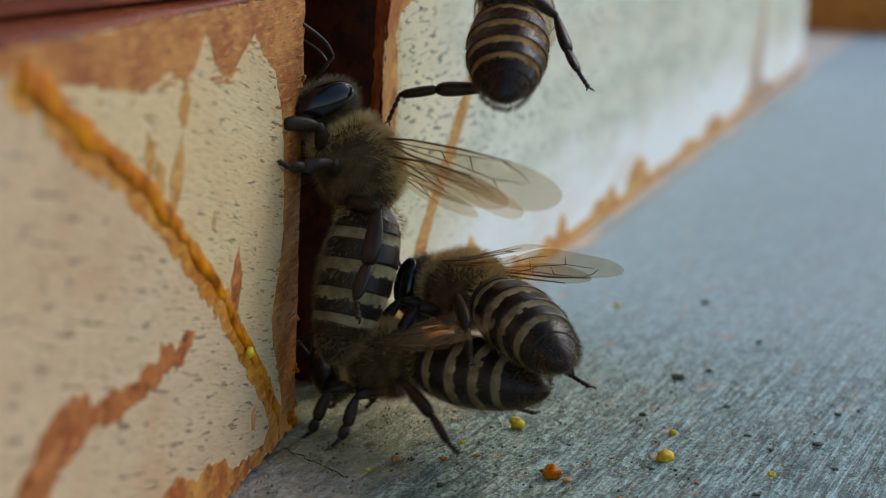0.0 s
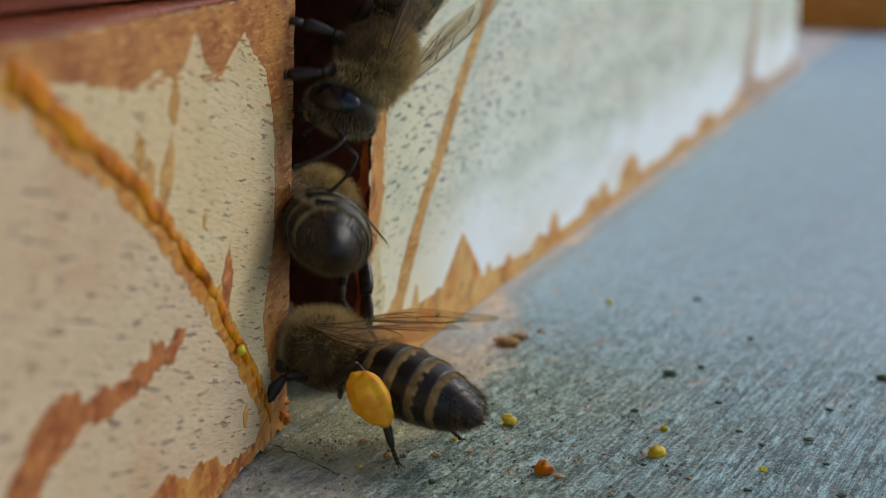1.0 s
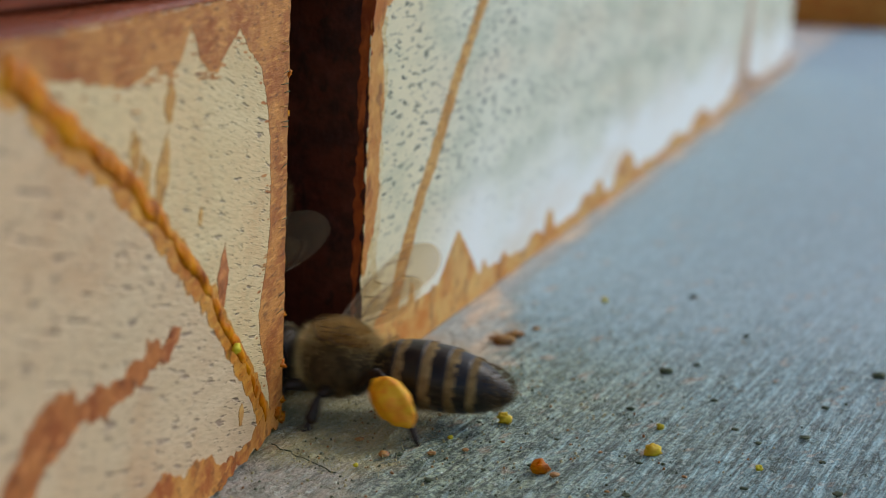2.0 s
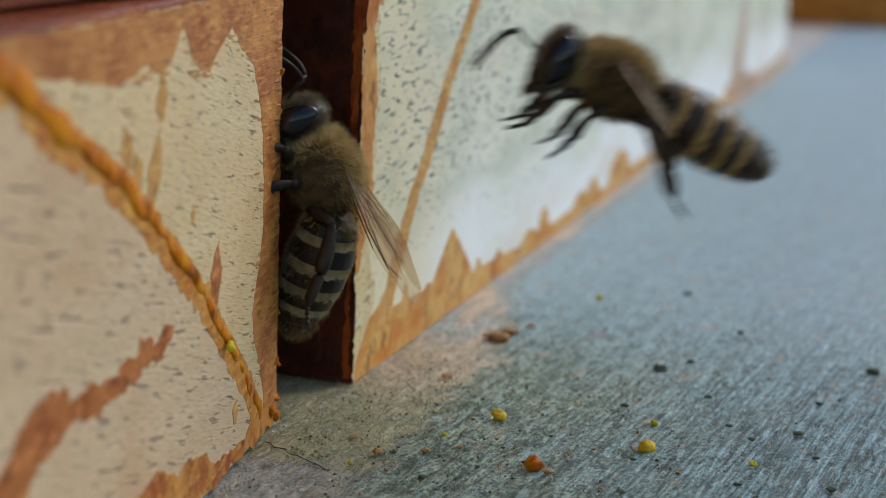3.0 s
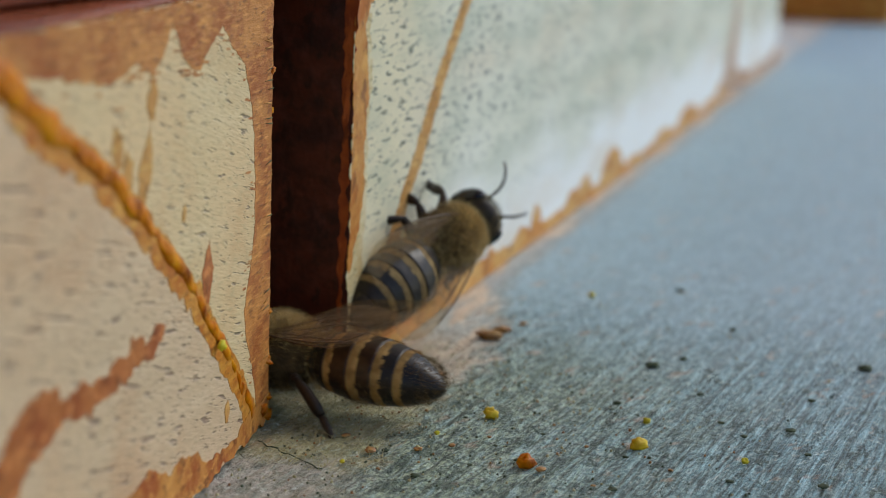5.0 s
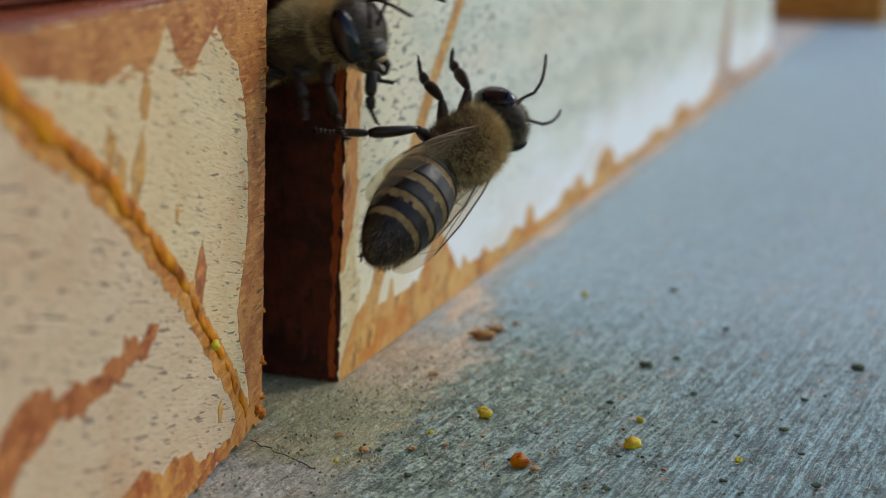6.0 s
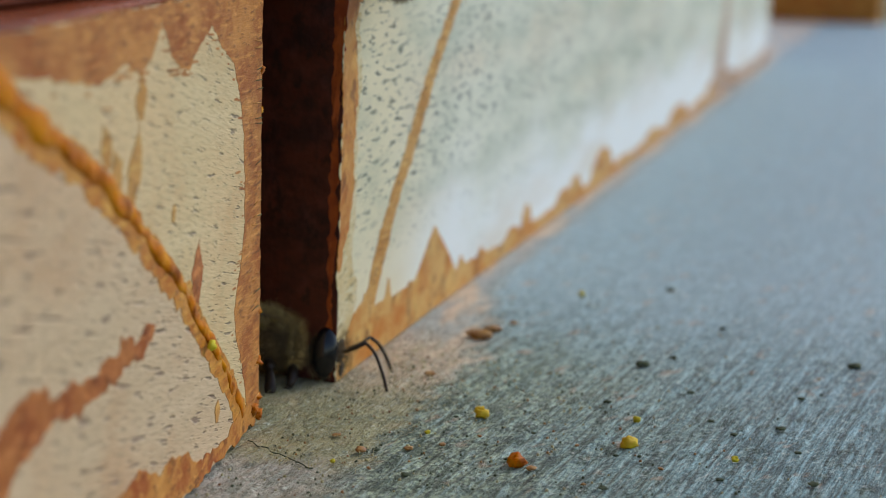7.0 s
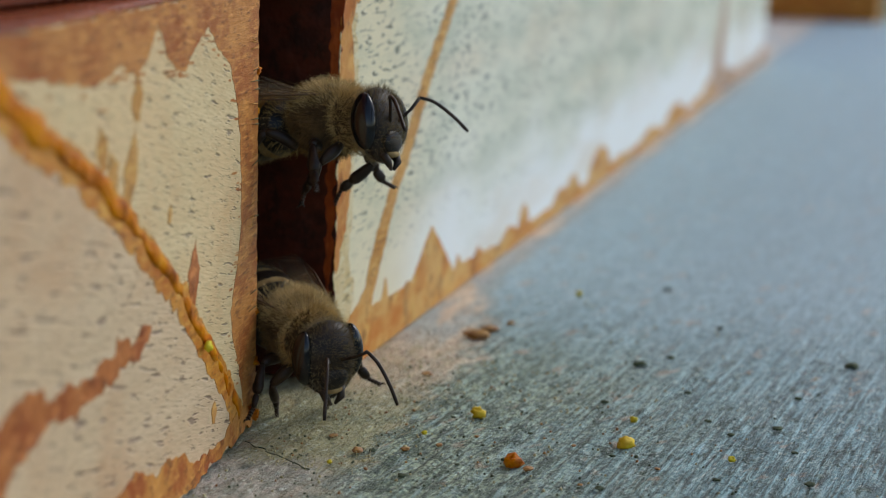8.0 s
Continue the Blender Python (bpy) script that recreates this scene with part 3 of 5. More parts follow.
def right_block():
    """Whitewashed block on the far side of the entrance."""
    b = tagged(new("entrance_block"), "white painted entrance block, mouldy, with orange-brown stained edges", "wooden block")
    part("body", block((149, 21, 23.0), (74.6, 10.5, 11.5), 0.10), WHITE, b, "mouldy white paint", smooth=False)
    # stained end inside the entrance
    end = bmesh.new()
    bmesh.ops.create_cube(end, size=1)
    for v in end.verts:
        v.co = Vector((0.04 + v.co.x * 0.16, 10.5 + v.co.y * 21.01, 11.5 + v.co.z * 22.96))
    bmesh.ops.bevel(end, geom=end.edges[:], offset=0.03, segments=1, affect="EDGES")
    part("stained_end", end, INNER, b, "dark red-brown stained end grain", smooth=False)
    b.matrix_world = pose(0, 0.16 * MM, 0, 1.3)
    # the corner's reddish glow, laid on as a strip of brighter stain colour
    worn = part("edge_glow", film(ragged([(0.05, 22.8), (0.05, 0.3), (0.42, 0.3), (0.36, 6), (0.5, 12), (0.45, 17), (0.9, 22.8)], 0.3, 0.2, 14), 0.012), AMBEREDGE, b, "amber-red edge strip with the glow put into its colour", smooth=False)
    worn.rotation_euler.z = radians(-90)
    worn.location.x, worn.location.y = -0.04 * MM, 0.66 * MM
    bare = [(-0.02, 21.0), (-0.02, 0.3), (3.2, 0.3), (3.0, 4.5), (2.2, 8.0), (2.7, 11), (2.3, 14), (2.8, 17), (2.4, 21.0)]
    part("worn_strip", film(ragged(bare, 0.25, 0.4, 21), 0.007), CREAM, b, "cream strip of worn paint beside the edge", smooth=False)
    edge = [(-0.03, 22.9), (-0.03, 6.4), (0.35, 6.6), (0.6, 7.4), (1.2, 8.5), (2.1, 11), (1.9, 13), (2.3, 16), (2.1, 18), (1.5, 20.4), (2.2, 21.6), (4.0, 22.2), (8, 22.4), (12, 22.9)]
    part("stain_edge", film(ragged(edge, 0.22, 0.28, 4), 0.012), ORANGE, b, "orange-brown stain along the edge", smooth=False)
    drip = [(20.1, 20.6), (15.6, 16.2), (12.0, 12.3), (8.5, 8.3), (6.1, 5.2), (5.1, 3.0)]
    left = [(x - 1.05 + 0.25 * (i % 2), z) for i, (x, z) in enumerate([(23, 22.9), *drip])]
    right = [(x + 1.05 + 0.2 * (i % 2), z) for i, (x, z) in enumerate([(23, 22.9), *drip])]
    part("paint_run", film(ragged(left + right[::-1], 0.3, 0.22, 5), 0.02), DRIP, b, "long ochre paint run", smooth=False)
    # stained foot with spikes where the grain drew it up
    bumps = [(4.4, 4.4, 1.5), (8.6, 4.5, 1.3), (13.0, 3.3, 2.0), (17.6, 5.9, 5.4), (24.0, 2.7, 1.6), (29, 2.2, 2.6), (37.6, 2.0, 2.2), (41.8, 3.0, 1.5), (54.3, 2.2, 2.6), (58.8, 2.7, 2.4), (70.0, 3.6, 4.2), (80, 1.4, 4), (96, 2.0, 5), (112, 2.8, 6), (128, 1.6, 5), (137, 3.0, 4)]
    top = []
    x = 0.15
    while x < 149:
        h = float(np.interp(x, [0, 0.8, 2.2, 4, 6.3, 8, 18, 22, 28, 45, 150], [0.5, 1.6, 3.2, 4.0, 3.1, 3.0, 2.9, 2.0, 1.4, 1.1, 1.0])) + 0.3 * noise.noise(Vector((x * 0.6, 1.7, 0)))
        for bx, bh, bw in bumps:
            k = max(0, 1 - abs(x - bx) / (bw * 1.25))
            h = max(h, bh * (k ** 0.85 if bx < 36 else (k * (2 - k)) ** 0.5))
        top.append((x, h + 0.16 * noise.noise(Vector((x * 2.1, 0, 3)))))
        x += 0.22 if x < 45 else 0.5
    part("stain_foot", skirt(top, 0.04, 0.028), GOLDFOOT, b, "ragged orange-brown stain along the foot", smooth=False)
    far = [(145, 22.9), (145.5, 13), (139, 3.5), (136, 0.5), (148.8, 0.5), (148.8, 22.9)]
    part("stain_far", film(ragged(far, 0.6, 0.5, 6), 0.05), FILM, b, smooth=False)
    return b


right_block()


def far_block():
    b = tagged(new("entrance_block"), "white painted end block of the hive front", "wooden block")
    part("body", block((48.6, 21, 23.0), (173.8, 10.6, 11.5), 0.4), WHITE, b, smooth=False)
    part("stain_foot", film(ragged([(149.8, 3.2), (149.8, 0.1), (197.8, 0.1), (197.8, 2.6), (185, 1.5), (165, 1.6)], 0.6, 0.5, 7), 0.05), FILM, b, "faded stain", smooth=False)


far_block()


# ---- crumbs on the board ----
def crumb(name, x, y, r, material, label, category, seed, squash=0.75):
    bm = blob((r, r * (0.75 + 0.3 * random.random()), r * squash), (0, 0, r * squash * 0.5), 14, 9, 0.6, 1.9, seed)
    ob = part(name, bm, material, None, "", (x, y, 0))
    ob.rotation_euler.z = random.uniform(0, 6.28)
    tagged(ob, label, category, group="crumbs on the landing board")


def crumbs():
    yellow = [(-2.7, -9.4, 0.42), (-4.6, -17.9, 0.42)]
    for i, (x, y, r) in enumerate(yellow):
        crumb("pollen_pellet", x, y, r, YELLOW, "yellow pollen pellet lying on grey wood", "pollen", i)
    for i, (x, y, r) in enumerate([(-4.9, -23.4, 0.20), (-0.4, -17.5, 0.23), (25.8, -8.3, 0.24), (-6.5, -7.6, 0.14), (-12.4, -4.6, 0.13)]):
        crumb("pollen_grain", x, y, r, LEMON, "tiny lemon yellow pollen grain on the board", "pollen", 10 + i)
    for i, (x, y, r) in enumerate([(-9.4, -13.2, 0.48)]):
        crumb("propolis_bit", x, y, r, PROPOLIS, "shiny orange propolis bit on the board", "propolis", 20 + i)
    for i, (x, y, r) in enumerate([(-9.2, -7.5, 0.36), (-8.0, -8.9, 0.30), (-10.3, -5.3, 0.5), (-8.6, -3.3, 0.36), (12.7, -4.7, 1.3), (14.5, -5.1, 0.8), (16.5, -5.9, 0.45), (-11.0, -17.0, 0.2), (-7.5, -20.1, 0.22), (-6.0, -10.3, 0.2), (3.6, -4.4, 0.5), (-5.6, -15.4, 0.22), (-9.8, -14.1, 0.42)]):
        crumb("wax_crumb", x, y, r * 0.66, OCHRE, "ochre wax crumb on the weathered board", "crumb", 30 + i, 0.32)
    for i, (x, y, r) in enumerate([(1.0, -25.0, 0.52), (10.3, -15.7, 0.85), (14.6, -27.9, 0.85), (0.9, -21.3, 0.42), (6.8, -25.5, 0.45), (-11.2, -18.0, 0.5), (29.7, -13.9, 0.6), (2.2, -15.3, 0.5), (-7.0, -27.5, 0.55), (-12.9, -8.6, 0.5), (-8.0, -23.1, 0.4), (-0.9, -22.8, 0.4), (-10.0, -6.0, 0.4), (-8.9, -12.6, 0.35), (12.4, -17.2, 0.5), (-3.4, -8.2, 0.28), (-7.2, -11.0, 0.25), (-4.5, -12.8, 0.28), (20.5, -19, 0.45), (-10.4, -10.6, 0.28), (-6.4, -17.6, 0.3), (5.6, -19.4, 0.4), (-2.6, -26.3, 0.36)]):
        crumb("dirt_crumb", x, y, r * 0.5, DARK, "dark crumb of dirt on the weathered board", "crumb", 60 + i, 0.3)


crumbs()


def litter():
    """Uncountable fine grit and pale fibres on the board."""
    rng = random.Random(5)
    bm = bmesh.new()
    for i in range(1900):
        x, y = rng.gauss(-4, 11), -abs(rng.gauss(0, 11)) - 0.2
        if x < -22 or y < -40 or noise.noise(Vector((x * 0.45, y * 0.6, 2))) + rng.gauss(0, 0.22) < 0.06:
            continue
        r = min(0.15, rng.uniform(0.02, 0.06) + abs(rng.gauss(0, 0.022)))
        c = Vector((x, y, 0.0))
        rr, flat = [r * rng.uniform(0.7, 1.3) for _ in range(6)], rng.uniform(0.3, 0.8)
        ring = [bm.verts.new(c + Vector((rr[k] * math.cos(k * 1.047), rr[k] * math.sin(k * 1.047), -0.05))) for k in range(6)]
        cap = [bm.verts.new(c + Vector((0.62 * rr[k] * math.cos(k * 1.047), 0.62 * rr[k] * math.sin(k * 1.047), r * flat * rng.uniform(0.7, 1.2)))) for k in range(6)]
        kind = rng.choice((0, 0, 1, 2, 2, 2))
        for k in range(6):
            bm.faces.new((ring[k], ring[(k + 1) % 6], cap[(k + 1) % 6], cap[k])).material_index = kind
        bm.faces.new(cap).material_index = kind
    part("grit", bm, [DARK, OCHRE, FIBRE])
    tagged(bpy.data.objects["grit"], "fine dark and ochre grit strewn over the board", "grit", kind="stuff")
    bm = bmesh.new()
    for i in range(3600):
        x, y = rng.uniform(-14, 10), rng.uniform(-8, 3)
        if y > 0 and not -7 < x < -0.3 or rng.random() < max(0, (-y - 2) / 6):
            continue
        a, l, w = rng.uniform(0, 6.28), rng.uniform(0.25, 0.8), 0.016
        c = Vector((x, y, 0.0))
        d, s = Vector((math.cos(a), math.sin(a), rng.uniform(0.1, 0.7))) * l, Vector((-math.sin(a), math.cos(a), 0)) * w
        p = [bm.verts.new(q) for q in (c - s, c + s, c + d * 0.6 + s * 0.8, c + d * 0.6 - s * 0.8, c + d)]
        bm.faces.new(p[:4])
        bm.faces.new((p[3], p[2], p[4]))
    part("wood_fibres", bm, FIBRE, smooth=False)
    tagged(bpy.data.objects["wood_fibres"], "pale frayed wood fibres in front of the entrance", "fibres", kind="stuff")
    pts = [(-11.0 - 2.7 * k / 14 + 0.45 * noise.noise(Vector((k * 0.8, 0, 0))), 0.6 - 4.7 * k / 14 + 0.35 * noise.noise(Vector((k * 0.7, 3, 0))), 0.0) for k in range(15)]
    tagged(part("board_crack", tube(pts, [0.025 + 0.04 * abs(noise.noise(Vector((k * 0.9, 1, 1)))) for k in range(15)], 6), DARK), "dark crack in the board by the block", "crack", kind="structure")


litter()

# ---- honeybees ----
CACHE = {}


def cached(key, make, material, smooth=True):
    if key not in CACHE:
        CACHE[key] = mesh_of(key.split("/")[0], make(), material, smooth)
    return CACHE[key]


def fuzz(shape, count, length, lean, width=0.035, seed=1, low=-1.0, high=1.0):
    """Hairs that stand on an ellipsoid: shape is centre and radii; lean pulls them back."""
    rng = random.Random(seed)
    bm = bmesh.new()
    c, r = Vector(shape[0]), shape[1]
    for _ in range(count):
        u = Vector((rng.gauss(0, 1), rng.gauss(0, 1), rng.gauss(0, 1))).normalized()
        if not low < u.z + rng.gauss(0, 0.15) < high:
            continue
        p = c + Vector([u[i] * r[i] * 0.97 for i in range(3)])
        n = Vector([u[i] / r[i] for i in range(3)]).normalized()
        d = (n + Vector(lean) + Vector((rng.gauss(0, 0.25), rng.gauss(0, 0.25), rng.gauss(0, 0.25)))).normalized() * length * rng.uniform(0.55, 1.2)
        s = d.cross(Vector((rng.gauss(0, 1), rng.gauss(0, 1), rng.gauss(0, 1)))).normalized() * width
        bm.faces.new((bm.verts.new(p - s), bm.verts.new(p + s), bm.verts.new(p + d)))
    return bm


def lathe(profile, seg=28, flat=0.92, sag=0.01):
    """Rings along -x: (distance, radius); sag bends the row down."""
    bm, rings = bmesh.new(), []
    for d, r in profile:
        rings.append([bm.verts.new((-d, 1.1 * r * math.cos(k * math.tau / seg), r * flat * math.sin(k * math.tau / seg) - sag * d * d)) for k in range(seg)])
    for r0, r1 in zip(rings, rings[1:]):
        for k in range(seg):
            bm.faces.new((r0[k], r1[k], r1[(k + 1) % seg], r0[(k + 1) % seg]))
    bm.faces.new(rings[0])
    bm.faces.new(rings[-1][::-1])
    return bm


def girth(d):
    return np.interp(d, [0, 0.25, 0.8, 1.8, 3.0, 4.4, 5.6, 6.4, 7.0, 7.25, 7.4], [0.55, 0.95, 1.46, 1.79, 1.88, 1.78, 1.46, 1.06, 0.62, 0.36, 0.12])


CUTS = [0.0, 1.35, 2.75, 4.05, 5.15, 6.15, 7.4]


def tergite(i, wide=0.36):
    a, b = CUTS[i], CUTS[i + 1]
    prof = [(a - (0.12 if i else 0), girth(max(0, a - 0.12)) * (0.90 if i else 1))]
    n = 16
    for k in range(n + 1):
        d = a + (b - a) * k / n
        prof.append((d, girth(d) * (0.955 + 0.05 * k / n)))
    if i < 5:
        prof.append((b + 0.06, girth(b) * 0.96))
    bm = lathe(prof, 40)
    hi = 0.0 if i in (0, 5) else wide * (0.55, 0.8, 1.0, 1.05, 1.0, 1.0)[i]
    for f in bm.faces:
        c = f.calc_center_median()
        k = (-c.x - a) / (b - a)
        if 0 <= k < hi * (1 + 0.25 * noise.noise(c * 2.2) + 0.25 * noise.noise(c * 6.0)):
            f.material_index = 1
    return bm


def band_hair(i, seed):
    """Short hairs lying back in the pale band of a tergite."""
    rng = random.Random(seed)
    bm = bmesh.new()
    a, b = CUTS[i], CUTS[i + 1]
    for _ in range(1500):
        d = a + (b - a) * min(rng.uniform(-0.05, 0.42), rng.uniform(0.0, 0.62)) * (1, 0.6, 0.85, 1, 1, 1)[i]
        t = rng.uniform(0, math.tau)
        r = girth(d) * 0.97
        p = Vector((-d, 1.1 * r * math.cos(t), r * 0.92 * math.sin(t) - 0.01 * d * d))
        n = Vector((0, math.cos(t), math.sin(t)))
        q = p + (n * 0.24 + Vector((-1, 0, 0)) + Vector((0, rng.gauss(0, 0.22), rng.gauss(0, 0.22)))) * rng.uniform(0.14, 0.34)
        s = n.cross(Vector((1, 0, 0))) * 0.011
        bm.faces.new((bm.verts.new(p - s), bm.verts.new(p + s), bm.verts.new(q)))
    return bm


def head_mesh():
    bm = blob((1.04, 1.72, 1.90), (0, 0, 0), 24, 16)
    for v in bm.verts:
        if v.co.z < 0:
            v.co.y *= 1 + 0.24 * v.co.z / 1.88
            v.co.x = v.co.x * (1 + 0.34 * v.co.z / 1.88) + 0.30 * (v.co.z / 1.88) ** 2
    return bm


def eye_mesh(side):
    bm = blob((0.70, 0.46, 1.40), (0, 0, 0), 20, 14)
    for v in bm.verts:
        v.co.y += -side * 0.14 * (v.co.z / 1.42) ** 2
    return bm


def antenna_mesh(side):
    bm = tube([(0, 0, 0), (0.5, side * 0.35, 0.75), (0.75, side * 0.6, 1.35)], [0.09, 0.085, 0.095], 7)
    pts = spline([(0.75, side * 0.6, 1.35), (1.5, side * 0.85, 1.25), (2.5, side * 1.15, 0.7), (3.3, side * 1.35, 0.1)], 4)
    return tube(pts, [0.08] + [0.092] * (len(pts) - 2) + [0.07], 7, bm)


LEGS = {
    "front": [(1.4, 1.0, -1.3), (2.2, 2.2, -1.1), (2.9, 2.6, -2.5), (3.2, 2.8, -3.1), (3.8, 3.0, -3.55)],
    "middle": [(0.1, 1.1, -1.4), (0.5, 2.4, -1.3), (0.85, 3.0, -2.6), (1.1, 3.35, -3.2), (1.45, 3.9, -3.55)],
    "hind": [(-1.2, 1.1, -1.3), (-2.1, 2.4, -0.5), (-4.0, 2.9, -2.0), (-5.1, 3.3, -3.2), (-5.9, 3.8, -3.55)],
    "hook": [(-1.2, 1.1, -1.3), (-5.9, 0.9, -2.9), (-5.95, 3.4, -2.5), (-6.2, 5.3, -2.1), (-7.5, 5.9, -1.8)],
    "laden": [(-1.2, 1.1, -1.3), (-2.9, 2.5, 0.4), (-4.8, 3.0, -1.5), (-5.6, 3.5, -2.8), (-6.2, 4.0, -3.35)],
}


def leg_piece(kind, which, side):
    J = [Vector((x, y * side, z)) for x, y, z in LEGS[kind]]
    o = J[0]
    J = [p - o for p in J]
    wide = {"hind": 1.12, "laden": 1.12, "hook": 1.4}.get(kind, 0.88)
    if which == "femur":
        return tube(spline([J[0], J[0].lerp(J[1], 0.5) + Vector((0, 0, 0.12)), J[1]], 3), [0.22, 0.28, 0.32, 0.32, 0.28, 0.24, 0.18], 9)
    if which == "tibia":
        return tube(spline([J[1], J[1].lerp(J[2], 0.5) + Vector((0, 0, 0.08)), J[2]], 4), [r * wide for r in (0.17, 0.23, 0.28, 0.32, 0.35, 0.37, 0.38, 0.36, 0.24)], 10, flat=0.72)
    d = J[3] - J[2]
    bm = tube([J[2], J[2] + d * 0.12, J[2] + d * 0.4, J[2] + d * 0.8, J[3]], [r * wide for r in (0.17, 0.28, 0.32, 0.28, 0.14)], 10, flat=0.6)
    d = J[4] - J[3]
    for k in range(4):
        a, b = J[3] + d * 0.24 * k, J[3] + d * 0.24 * (k + 1)
        tube([a, a.lerp(b, 0.8), b], [0.085, 0.135, 0.075], 6, bm)
    e = J[3] + d * 0.95
    for s in (-1, 1):
        tube([e, e + Vector((d.x * 0.15, 0.14 * s + d.y * 0.15, 0.02)), e + Vector((d.x * 0.25, 0.2 * s + d.y * 0.2, -0.1))], [0.06, 0.045, 0.015], 5, bm)
    # bristles along the shank
    rng = random.Random(3)
    for _ in range(60):
        p = J[2].lerp(J[3], rng.random()) + Vector((rng.gauss(0, 0.12), rng.gauss(0, 0.12), rng.gauss(0, 0.12)))
        q = p + (J[3] - J[2]).normalized() * 0.25 + Vector((rng.gauss(0, 0.16), rng.gauss(0, 0.16), rng.gauss(0, 0.16)))
        bm.faces.new((bm.verts.new(p), bm.verts.new(p + Vector((0.02, 0.01, 0.01))), bm.verts.new(q)))
    return bm


SPAN = 0.92


def wing_outline(kind):
    if kind == "fore":
        return [(0, 0.12), (1.5, 0.45), (4, 0.72), (6.6, 0.66), (8.1, 0.3), (8.9, -0.35), (8.9, -1.1), (8.2, -1.85), (6.8, -2.3), (5, -2.25), (3, -1.5), (1.2, -0.5), (0, -0.15)]
    return [(0, 0.1), (2, 0.35), (4.4, 0.3), (5.8, -0.2), (6.2, -0.8), (5.7, -1.4), (4.2, -1.75), (2.4, -1.45), (0.9, -0.6), (0, -0.12)]


def wing_mesh(kind, side):
    o = [(p.x * SPAN, p.y * SPAN) for p in spline([(a, b, 0) for a, b in wing_outline(kind)], 4)]
    bm = bmesh.new()
    def lift(a, b):
        return 0.10 * math.sin(a * 1.1) * (b / 2) + 0.05 * b
    up = [bm.verts.new((-a, side * b, lift(a, b) + 0.008)) for a, b in o]
    dn = [bm.verts.new((-a, side * b, lift(a, b) - 0.008)) for a, b in o]
    f1, f2 = bm.faces.new(up), bm.faces.new(dn[::-1])
    for i in range(len(o)):
        j = (i + 1) % len(o)
        bm.faces.new((up[i], dn[i], dn[j], up[j]))
    bmesh.ops.triangulate(bm, faces=[f1, f2])
    bmesh.ops.recalc_face_normals(bm, faces=bm.faces[:])
    return bm


VEINS = {
    "fore": [[(0, 0.05), (1.5, 0.42), (4, 0.70), (6.4, 0.66)], [(0, 0), (2, 0.1), (4.4, 0.35), (6.0, 0.6)], [(0, 0), (2, -0.25), (3.9, -0.45), (5.6, -0.75), (7.2, -0.5)], [(0.2, -0.1), (2.2, -0.75), (3.8, -1.35), (4.8, -1.5)],
             [(4.4, 0.35), (4.6, -0.55)], [(3.0, 0.2), (3.3, -0.4), (3.6, -1.2)], [(6.0, 0.6), (6.9, 0.1), (7.4, -0.4)], [(5.6, -0.75), (6.0, -1.6)]],
    "hind": [[(0, 0.05), (2, 0.33), (4.3, 0.28)], [(0, 0), (2.2, -0.25), (4.2, -0.35), (5.4, -0.5)], [(1.2, -0.15), (2.6, -0.9), (3.4, -1.4)], [(2.6, -0.28), (2.9, -1.0)]],
}


def vein_mesh(kind, side, k):
    pts = [(-a, side * b, 0.10 * math.sin(a * 1.1) * (b / 2) + 0.05 * b) for a, b in [(a * SPAN, b * SPAN) for a, b in VEINS[kind][k]]]
    w = 0.055 if k == 0 else 0.026
    return tube(pts, [w] + [w * 0.85] * (len(pts) - 2) + [w * 0.5], 6)


WING_BASE = {"fore": (0.55, 1.25, 1.25), "hind": (-0.25, 1.25, 1.1)}


def wing_pose(kind, side, out, up, twist=0.0):
    """Wing of one side, swung outwards and upwards from lying back along the body."""
    x, y, z = WING_BASE[kind]
    m = Matrix.Translation((x * MM, y * side * MM, z * MM))
    return m @ Euler((0, 0, -side * radians(out))).to_matrix().to_4x4() @ Euler((0, radians(up), 0)).to_matrix().to_4x4() @ Euler((side * radians(twist), 0, 0)).to_matrix().to_4x4()


